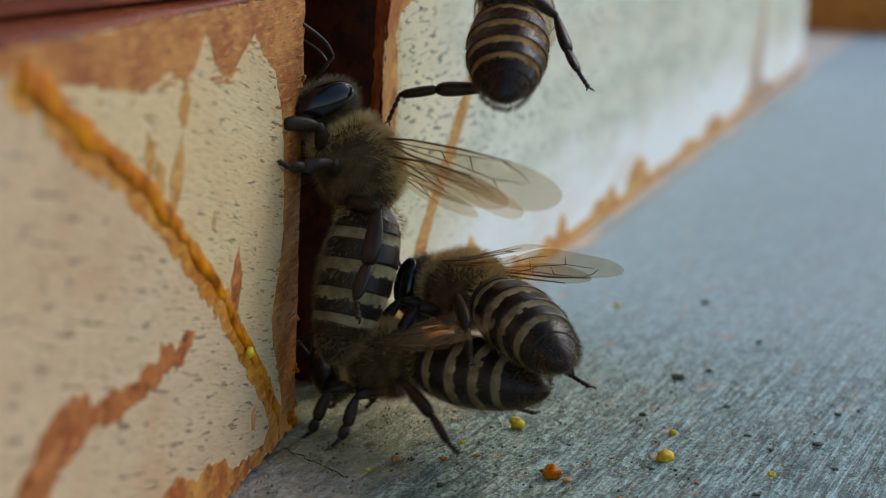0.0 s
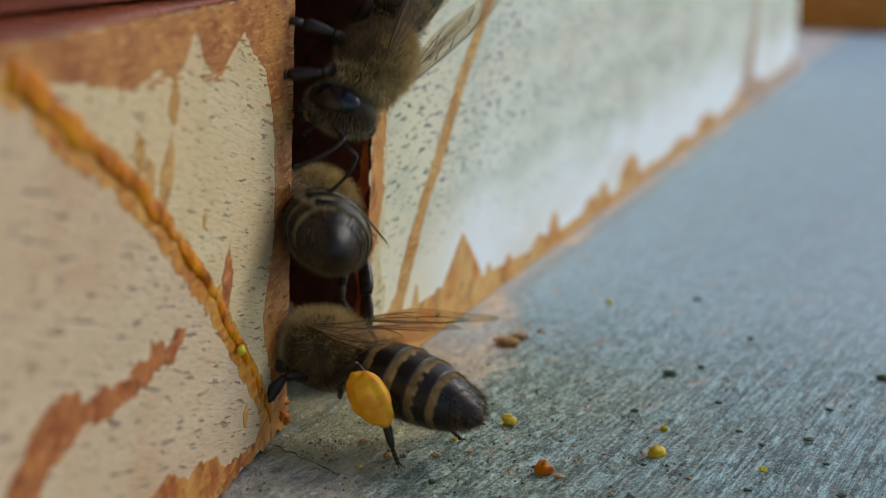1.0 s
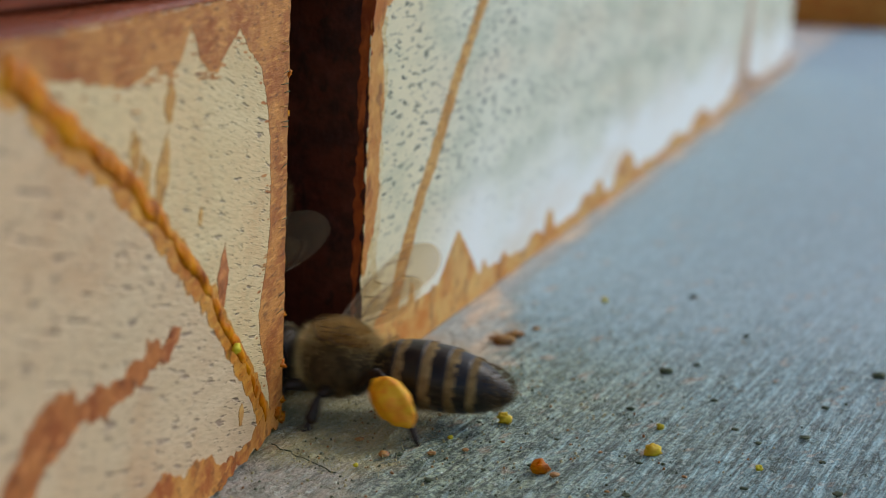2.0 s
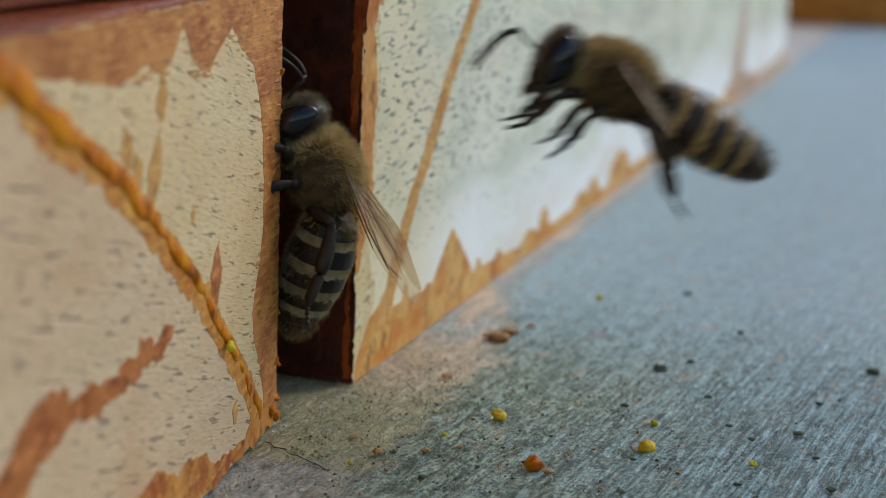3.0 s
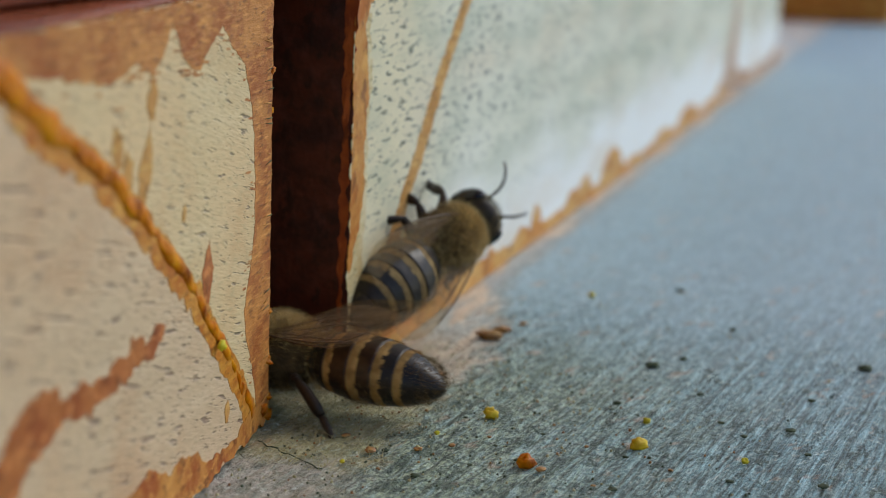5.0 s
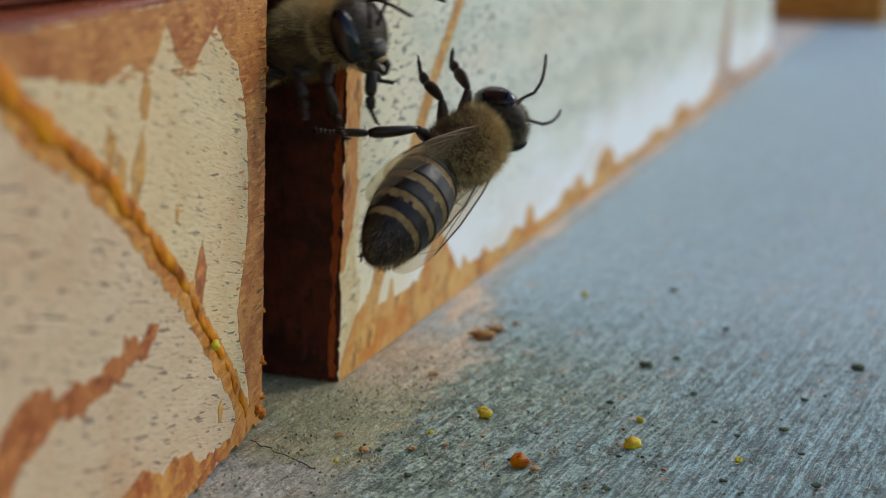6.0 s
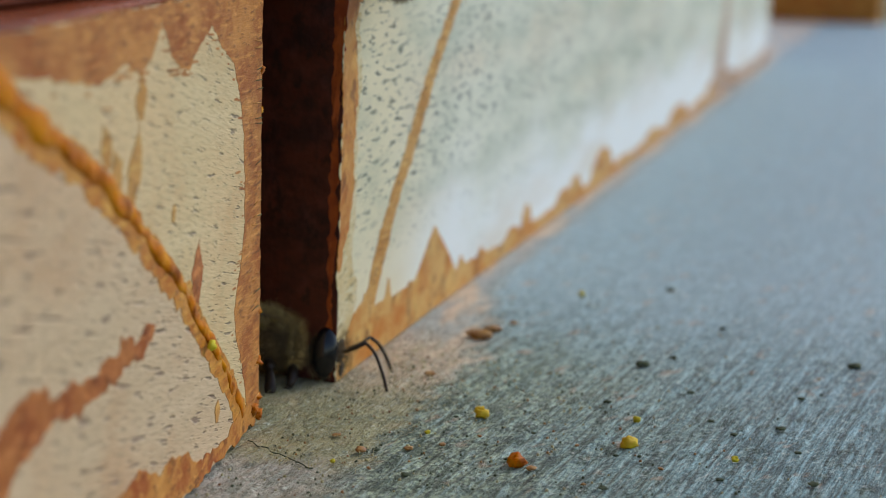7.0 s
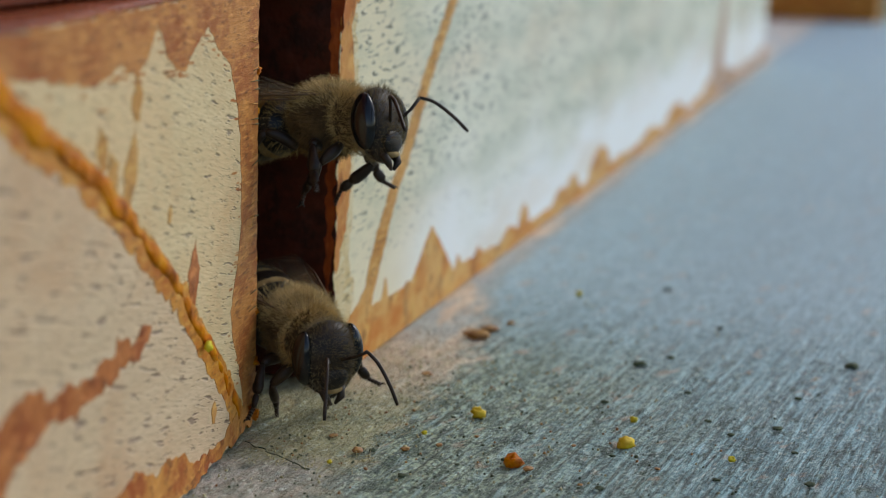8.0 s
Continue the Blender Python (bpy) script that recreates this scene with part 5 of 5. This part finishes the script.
    walk(bees["visitor"], [
        (0, bee_pose(90.0, -70.0, 70.0, -0.22, 0.98, 0.00, 0.00, 0.00, 1.00)),
        (0.8, bee_pose(7.1, -36.8, 28.6, 0.92, 0.39, 0.04, -0.04, -0.02, 1.00)),
        (0.9, bee_pose(1.9, -25.3, 23.0, 0.88, 0.47, 0.05, -0.04, -0.02, 1.00)),
        (1.05, bee_pose(7.6, -37.5, 30.2, 0.91, 0.40, 0.07, -0.06, -0.03, 1.00)),
        (1.2, bee_pose(3.4, -27.3, 22.0, 0.68, 0.73, 0.08, -0.04, -0.07, 1.00)),
        (1.35, bee_pose(6.3, -35.5, 26.3, 0.26, 0.95, 0.15, -0.02, -0.15, 0.99)),
        (1.5, bee_pose(-0.5, -24.1, 21.3, -0.57, 0.79, 0.24, 0.08, -0.25, 0.97)),
        (1.6, bee_pose(0.1, -27.7, 17.9, 0.00, 0.98, 0.22, -0.00, -0.22, 0.98)),
        (1.7, bee_pose(-3.8, -11.0, 10.1, -0.19, 0.97, 0.14, -0.01, -0.14, 0.99)),
        (1.8, bee_pose(-4.3, -6.3, 4.7, 0.06, 1.00, -0.06, -0.01, 0.06, 1.00)),
        (1.95, bee_pose(-4.5, -3.0, 2.9, -0.10, 1.00, -0.00, -0.00, 0.00, 1.00)),
        (2.2, bee_pose(-4.2, 8.0, 2.9, 0.00, 1.00, 0.00, 0.00, 0.00, 1.00)),
        (2.5, bee_pose(-4.0, 22.0, 2.9, 0.00, 1.00, 0.00, 0.00, 0.00, 1.00)),
        (3.2, bee_pose(-15.0, 50.0, 2.9, -0.45, 0.89, 0.00, 0.00, 0.00, 1.00)),
        (8, bee_pose(-45.0, 75.0, 2.9, -0.71, 0.71, 0.00, 0.00, 0.00, 1.00)),
    ])
    walk(bees["guard"], [
        (0, bee_pose(-30.0, 40.0, 2.9, 0.71, -0.71, 0.00, 0.00, 0.00, 1.00)),
        (1.9, bee_pose(-14.0, 32.0, 2.9, 0.53, -0.85, 0.00, 0.00, 0.00, 1.00)),
        (2.2, bee_pose(-4.6, 20.0, 4.0, -0.00, -0.98, 0.20, 0.52, 0.17, 0.84)),
        (2.5, bee_pose(-5.0, 9.0, 8.0, -0.11, -0.65, 0.75, 0.99, 0.02, 0.17)),
        (2.8, bee_pose(-5.3, -0.8, 12.8, -0.05, 0.20, 0.98, 0.39, -0.90, 0.20)),
        (2.9, bee_pose(-5.4, -0.8, 12.8, -0.10, 0.23, 0.97, 0.35, -0.90, 0.26)),
        (3, bee_pose(-5.4, -0.2, 13.2, -0.15, 0.39, 0.91, 0.29, -0.86, 0.42)),
        (3.1, bee_pose(-5.1, 1.3, 13.3, -0.07, 0.46, 0.89, 0.27, -0.85, 0.46)),
        (3.3, bee_pose(-4.3, 3.1, 13.7, 0.07, 0.43, 0.90, 0.23, -0.89, 0.40)),
        (3.5, bee_pose(-3.6, 5.0, 15.4, 0.20, 0.42, 0.89, 0.19, -0.90, 0.38)),
        (3.7, bee_pose(-2.8, 5.0, 16.2, 0.33, 0.38, 0.86, 0.15, -0.92, 0.35)),
        (3.9, bee_pose(-2.1, 3.3, 15.3, 0.47, 0.36, 0.81, 0.12, -0.93, 0.35)),
        (4, bee_pose(-1.7, 3.3, 14.6, 0.54, 0.36, 0.76, 0.11, -0.93, 0.35)),
        (4.1, bee_pose(-2.6, 3.5, 15.1, 0.44, 0.37, 0.82, 0.20, -0.93, 0.31)),
        (4.2, bee_pose(-3.5, 4.5, 17.1, 0.37, 0.47, 0.80, 0.35, -0.87, 0.35)),
        (4.3, bee_pose(-4.1, 10.0, 13.8, 0.03, 0.71, 0.70, 0.97, -0.19, 0.15)),
        (4.7, bee_pose(-4.8, 30.0, 9.0, 0.00, 0.98, 0.20, 0.93, -0.07, 0.36)),
        (5.4, bee_pose(-10.0, 44.0, 2.9, -0.29, 0.95, -0.10, -0.03, 0.10, 0.99)),
        (8, bee_pose(-20.0, 56.0, 2.9, -0.60, 0.80, 0.00, -0.00, -0.00, 1.00)),
    ])
    walk(bees["lander"], [
        (0, bee_pose(160.0, -90.0, 90.0, -0.45, 0.89, 0.00, 0.00, 0.00, 1.00)),
        (2.4, bee_pose(90.0, -60.0, 55.0, -0.11, 0.99, 0.11, 0.01, -0.11, 0.99)),
        (2.7, bee_pose(6.8, -26.9, 22.2, 0.74, 0.66, 0.10, -0.08, -0.07, 0.99)),
        (2.8, bee_pose(5.3, -22.1, 21.3, 0.50, 0.86, 0.12, -0.06, -0.11, 0.99)),
        (2.9, bee_pose(3.8, -17.6, 20.5, 0.41, 0.90, 0.14, 0.00, -0.15, 0.99)),
        (3, bee_pose(0.2, -14.3, 18.3, -0.30, 0.86, 0.41, 0.15, -0.38, 0.91)),
        (3.1, bee_pose(-0.9, -2.4, 15.5, -0.26, 0.74, 0.62, 0.50, -0.45, 0.74)),
        (3.2, bee_pose(-5.9, -3.7, 14.5, 0.06, 0.38, 0.92, 0.48, -0.82, 0.31)),
        (3.3, bee_pose(-4.9, -3.3, 14.7, 0.01, 0.22, 0.98, 0.44, -0.87, 0.19)),
        (3.4, bee_pose(-4.3, -1.9, 14.5, 0.27, 0.53, 0.80, -0.02, -0.83, 0.55)),
        (3.5, bee_pose(-3.9, 0.0, 14.2, 0.37, 0.73, 0.57, -0.28, -0.50, 0.82)),
        (3.6, bee_pose(-2.9, 0.5, 14.1, 0.56, 0.81, 0.17, -0.29, -0.00, 0.96)),
        (3.7, bee_pose(-2.6, 0.4, 14.0, 0.55, 0.78, 0.28, -0.25, -0.16, 0.95)),
        (3.8, bee_pose(-2.2, 0.5, 13.2, 0.55, 0.82, 0.15, -0.02, -0.16, 0.99)),
        (3.9, bee_pose(1.4, 2.7, 13.3, 0.60, 0.80, 0.11, 0.28, -0.34, 0.90)),
        (4, bee_pose(3.9, 4.4, 13.0, 0.68, 0.72, 0.14, 0.11, -0.28, 0.95)),
        (4.15, bee_pose(-0.1, 11.5, 13.4, 0.40, 0.91, -0.05, 0.51, -0.17, 0.84)),
        (4.8, bee_pose(-4.0, 26.0, 4.0, 0.00, 0.93, -0.37, -0.00, 0.37, 0.93)),
        (5.6, bee_pose(5.0, 45.0, 2.9, 0.29, 0.96, 0.00, 0.00, -0.00, 1.00)),
        (8, bee_pose(30.0, 85.0, 2.9, 0.45, 0.89, 0.00, 0.00, 0.00, 1.00)),
    ])
    walk(bees["walker"], [
        (0, bee_pose(200.0, -110.0, 80.0, -0.41, 0.91, 0.00, 0.00, 0.00, 1.00)),
        (2.8, bee_pose(90.0, -80.0, 50.0, -0.22, 0.97, 0.11, 0.02, -0.11, 0.99)),
        (3.1, bee_pose(3.0, -32.2, 18.0, 0.86, 0.51, -0.07, 0.06, 0.03, 1.00)),
        (3.2, bee_pose(-0.6, -28.8, 16.4, 0.80, 0.60, -0.06, 0.05, 0.03, 1.00)),
        (3.3, bee_pose(-6.8, -8.1, 4.8, -0.31, 0.90, -0.31, -0.09, 0.30, 0.95)),
        (3.4, bee_pose(-6.0, -8.3, 3.5, -0.26, 0.96, -0.02, 0.06, 0.04, 1.00)),
        (3.5, bee_pose(-5.3, -6.8, 3.7, -0.27, 0.96, 0.10, 0.13, -0.06, 0.99)),
        (3.6, bee_pose(-6.8, -4.0, 3.0, -0.27, 0.96, -0.02, 0.10, 0.04, 0.99)),
        (3.7, bee_pose(-7.3, -3.2, 3.3, -0.18, 0.98, 0.02, 0.11, -0.00, 0.99)),
        (3.8, bee_pose(-7.3, -1.4, 3.1, -0.13, 0.99, -0.01, 0.11, 0.02, 0.99)),
        (3.9, bee_pose(-7.1, -1.2, 3.4, -0.06, 1.00, -0.02, 0.10, 0.02, 0.99)),
        (4, bee_pose(-7.2, -1.2, 3.5, 0.14, 0.99, -0.06, 0.10, 0.05, 0.99)),
        (4.1, bee_pose(-6.9, -0.7, 3.4, 0.26, 0.96, -0.09, 0.10, 0.06, 0.99)),
        (4.2, bee_pose(-7.0, -1.4, 3.5, 0.04, 1.00, -0.01, 0.08, 0.01, 1.00)),
        (4.4, bee_pose(-7.1, -1.7, 3.5, 0.04, 1.00, -0.08, 0.06, 0.07, 1.00)),
        (4.5, bee_pose(-6.9, -2.0, 3.3, 0.04, 1.00, -0.09, 0.04, 0.09, 1.00)),
        (4.7, bee_pose(-6.4, -1.9, 3.6, -0.15, 0.99, 0.01, 0.02, -0.01, 1.00)),
        (5, bee_pose(-4.6, 2.0, 2.9, 0.05, 1.00, 0.00, -0.00, 0.00, 1.00)),
        (5.3, bee_pose(-4.2, 12.0, 2.9, 0.00, 1.00, 0.00, 0.00, 0.00, 1.00)),
        (5.6, bee_pose(-4.0, 24.0, 2.9, 0.00, 1.00, 0.00, 0.00, 0.00, 1.00)),
        (6.4, bee_pose(-18.0, 60.0, 2.9, -0.37, 0.93, 0.00, 0.00, 0.00, 1.00)),
        (8, bee_pose(-30.0, 90.0, 2.9, -0.37, 0.93, 0.00, 0.00, 0.00, 1.00)),
    ])
    walk(bees["leaver"], [
        (0, bee_pose(30.0, 30.0, 2.9, -0.98, -0.20, 0.00, 0.00, 0.00, 1.00)),
        (3.6, bee_pose(0.0, 26.0, 2.9, -0.37, -0.93, 0.00, 0.00, 0.00, 1.00)),
        (4.1, bee_pose(-4.0, 18.0, 2.9, -0.00, -1.00, 0.10, 0.00, 0.10, 1.00)),
        (4.4, bee_pose(-2.6, 8.1, 4.7, 0.20, -0.98, 0.05, -0.13, 0.02, 0.99)),
        (4.5, bee_pose(-2.3, 2.0, 5.7, -0.17, -0.98, 0.05, 0.04, 0.05, 1.00)),
        (4.6, bee_pose(-0.9, 0.5, 5.3, 0.05, -1.00, 0.08, -0.13, 0.08, 0.99)),
        (4.7, bee_pose(1.8, -1.1, 5.4, 0.20, -0.98, 0.06, -0.23, 0.01, 0.97)),
        (5, bee_pose(9.1, -2.9, 6.8, 0.89, -0.32, 0.31, -0.41, -0.86, 0.29)),
        (5.4, bee_pose(7.1, -3.1, 10.1, 0.78, -0.07, 0.62, -0.13, -0.99, 0.06)),
        (5.8, bee_pose(-0.2, -5.3, 13.3, 0.86, -0.31, 0.42, -0.35, -0.94, 0.03)),
        (5.9, bee_pose(0.9, -6.0, 14.5, 0.62, -0.50, 0.60, -0.53, -0.83, -0.15)),
        (6, bee_pose(0.4, -6.9, 14.0, 0.79, -0.46, 0.41, -0.49, -0.87, -0.03)),
        (6.1, bee_pose(4.4, -6.7, 13.9, 0.89, -0.23, 0.40, -0.26, -0.97, 0.02)),
        (6.2, bee_pose(9.0, -7.5, 15.5, 0.72, 0.18, 0.67, -0.02, -0.96, 0.28)),
        (6.3, bee_pose(15.7, -24.4, 13.2, 0.70, 0.65, 0.30, 0.14, -0.54, 0.83)),
        (6.4, bee_pose(22.7, -23.9, 17.6, 0.71, 0.70, 0.12, 0.30, -0.44, 0.85)),
        (6.5, bee_pose(30.6, -17.0, 6.6, 0.56, 0.74, 0.38, 0.11, -0.52, 0.85)),
        (6.6, bee_pose(23.2, -26.2, 13.9, 0.78, 0.57, 0.27, -0.01, -0.41, 0.91)),
        (6.7, bee_pose(22.8, -30.7, 21.3, 0.83, 0.55, 0.11, -0.00, -0.19, 0.98)),
        (7, bee_pose(60.0, -80.0, 60.0, 0.91, 0.23, 0.34, -0.33, -0.08, 0.94)),
        (8, bee_pose(200.0, -150.0, 120.0, 0.81, -0.51, 0.30, -0.25, 0.16, 0.95)),
    ])
    walk(bees["peeker"], [
        (0, bee_pose(15.0, 55.0, 2.9, -0.71, -0.71, 0.00, 0.00, 0.00, 1.00)),
        (4.6, bee_pose(0.0, 40.0, 2.9, -0.29, -0.96, 0.00, 0.00, 0.00, 1.00)),
        (5.2, bee_pose(-4.8, 16.0, 8.0, 0.00, -0.86, 0.51, 0.92, 0.20, 0.34)),
        (5.6, bee_pose(-5.0, 7.0, 17.0, -0.00, -0.96, 0.29, 0.62, 0.23, 0.75)),
        (5.8, bee_pose(-5.1, 4.7, 18.5, 0.15, -0.99, 0.06, 0.24, 0.10, 0.97)),
        (5.9, bee_pose(-4.2, 2.6, 19.2, -0.37, -0.93, 0.01, 0.08, -0.02, 1.00)),
        (6, bee_pose(-4.0, 0.5, 19.9, -0.21, -0.93, 0.29, -0.09, 0.31, 0.95)),
        (6.1, bee_pose(-2.9, -1.4, 19.4, 0.07, -0.99, 0.14, -0.06, 0.13, 0.99)),
        (6.2, bee_pose(-3.6, -0.3, 19.7, -0.35, -0.94, -0.02, 0.09, -0.06, 0.99)),
        (6.3, bee_pose(-3.4, -0.4, 20.8, -0.08, -0.98, 0.16, -0.18, 0.17, 0.97)),
        (6.4, bee_pose(-3.4, -1.2, 22.4, 0.25, -0.92, 0.31, -0.21, 0.26, 0.94)),
        (6.5, bee_pose(-3.6, -2.2, 22.9, 0.35, -0.85, 0.40, -0.38, 0.26, 0.89)),
        (6.7, bee_pose(1.0, -3.4, 26.8, 0.70, -0.40, 0.60, -0.69, -0.61, 0.40)),
        (6.9, bee_pose(5.0, -3.2, 28.0, 0.75, -0.00, 0.66, -0.18, -0.96, 0.20)),
        (7.1, bee_pose(9.0, -3.2, 31.0, 0.60, -0.00, 0.80, -0.00, -1.00, 0.00)),
        (8, bee_pose(14.0, -3.2, 48.0, 0.29, 0.00, 0.96, 0.00, -1.00, 0.00)),
    ])
    walk(bees["lookout"], [
        (0, bee_pose(-8.0, 70.0, 2.9, 0.00, -1.00, 0.00, 0.00, 0.00, 1.00)),
        (5.8, bee_pose(-5.0, 30.0, 2.9, 0.00, -1.00, 0.00, 0.00, 0.00, 1.00)),
        (6.5, bee_pose(-4.4, 17.0, 2.9, 0.00, -1.00, 0.00, 0.00, 0.00, 1.00)),
        (6.7, bee_pose(-3.4, 11.0, 2.5, -0.01, -1.00, 0.05, 0.03, 0.04, 1.00)),
        (6.8, bee_pose(-1.7, 5.2, 2.5, -0.20, -0.98, 0.01, 0.03, 0.00, 1.00)),
        (6.9, bee_pose(-0.7, 4.0, 2.3, 0.15, -0.98, -0.09, 0.10, -0.08, 0.99)),
        (7, bee_pose(0.4, 4.2, 2.2, 0.23, -0.97, -0.09, 0.14, -0.06, 0.99)),
        (7.1, bee_pose(0.0, 3.9, 2.5, 0.15, -0.99, -0.06, 0.07, -0.05, 1.00)),
        (7.2, bee_pose(-0.7, 4.2, 2.6, -0.01, -1.00, 0.02, -0.00, 0.03, 1.00)),
        (7.3, bee_pose(-1.3, 4.3, 2.5, -0.32, -0.95, -0.03, -0.10, 0.00, 1.00)),
        (7.4, bee_pose(-2.3, 2.7, 2.6, -0.63, -0.77, -0.13, -0.20, -0.00, 0.98)),
        (7.5, bee_pose(-3.1, 2.2, 2.8, -0.70, -0.67, -0.25, -0.32, -0.03, 0.95)),
        (7.7, bee_pose(-4.5, 0.9, 3.8, -0.72, -0.65, -0.23, -0.26, -0.05, 0.96)),
        (7.9, bee_pose(-5.5, 0.1, 4.7, -0.71, -0.70, -0.10, -0.18, 0.04, 0.98)),
        (8, bee_pose(-6.1, -0.4, 4.9, -0.66, -0.74, -0.11, -0.11, -0.05, 0.99)),
    ])
    walk(bees["brave"], [
        (0, bee_pose(22.0, 95.0, 2.9, -0.20, -0.98, 0.00, 0.00, 0.00, 1.00)),
        (5.9, bee_pose(-3.0, 46.0, 2.9, -0.00, -1.00, 0.00, 0.00, 0.00, 1.00)),
        (6.6, bee_pose(-4.8, 18.0, 7.0, 0.00, -0.93, 0.37, 0.73, 0.25, 0.63)),
        (7, bee_pose(-4.8, 11.5, 11.0, 0.00, -1.00, 0.10, 0.45, 0.09, 0.89)),
        (7.1, bee_pose(-4.7, 6.6, 12.0, 0.05, -1.00, -0.00, 0.20, 0.01, 0.98)),
        (7.2, bee_pose(-4.6, 0.9, 10.7, -0.54, -0.83, 0.15, 0.20, 0.05, 0.98)),
        (7.3, bee_pose(-4.6, -0.1, 11.6, -0.57, -0.80, 0.18, 0.36, -0.05, 0.93)),
        (7.4, bee_pose(-4.3, 0.1, 13.6, -0.58, -0.80, 0.18, 0.40, -0.08, 0.92)),
        (7.5, bee_pose(-3.8, -0.8, 14.4, -0.60, -0.77, 0.24, 0.43, -0.05, 0.90)),
        (7.7, bee_pose(-3.7, -0.5, 14.9, -0.34, -0.74, 0.58, 0.11, 0.58, 0.81)),
        (7.9, bee_pose(-3.7, -0.6, 14.5, -0.27, -0.54, 0.80, 0.15, 0.80, 0.59)),
        (7.97, bee_pose(-3.4, -0.9, 15.7, -0.26, -0.96, 0.12, 0.17, 0.08, 0.98)),
        (8, bee_pose(-3.4, -0.9, 15.7, -0.24, -0.96, 0.15, 0.16, 0.12, 0.98)),
    ])
    for key in BEES:
        limb_rows(key)
    for key, rows in CURL.items():
        base = Matrix.Translation((-1.75 * MM, 0, -0.1 * MM))
        walk(limbs[key]["abdomen"], [(t, base @ Euler((0, radians(-a), radians(b))).to_matrix().to_4x4()) for t, a, b in rows])


motions()
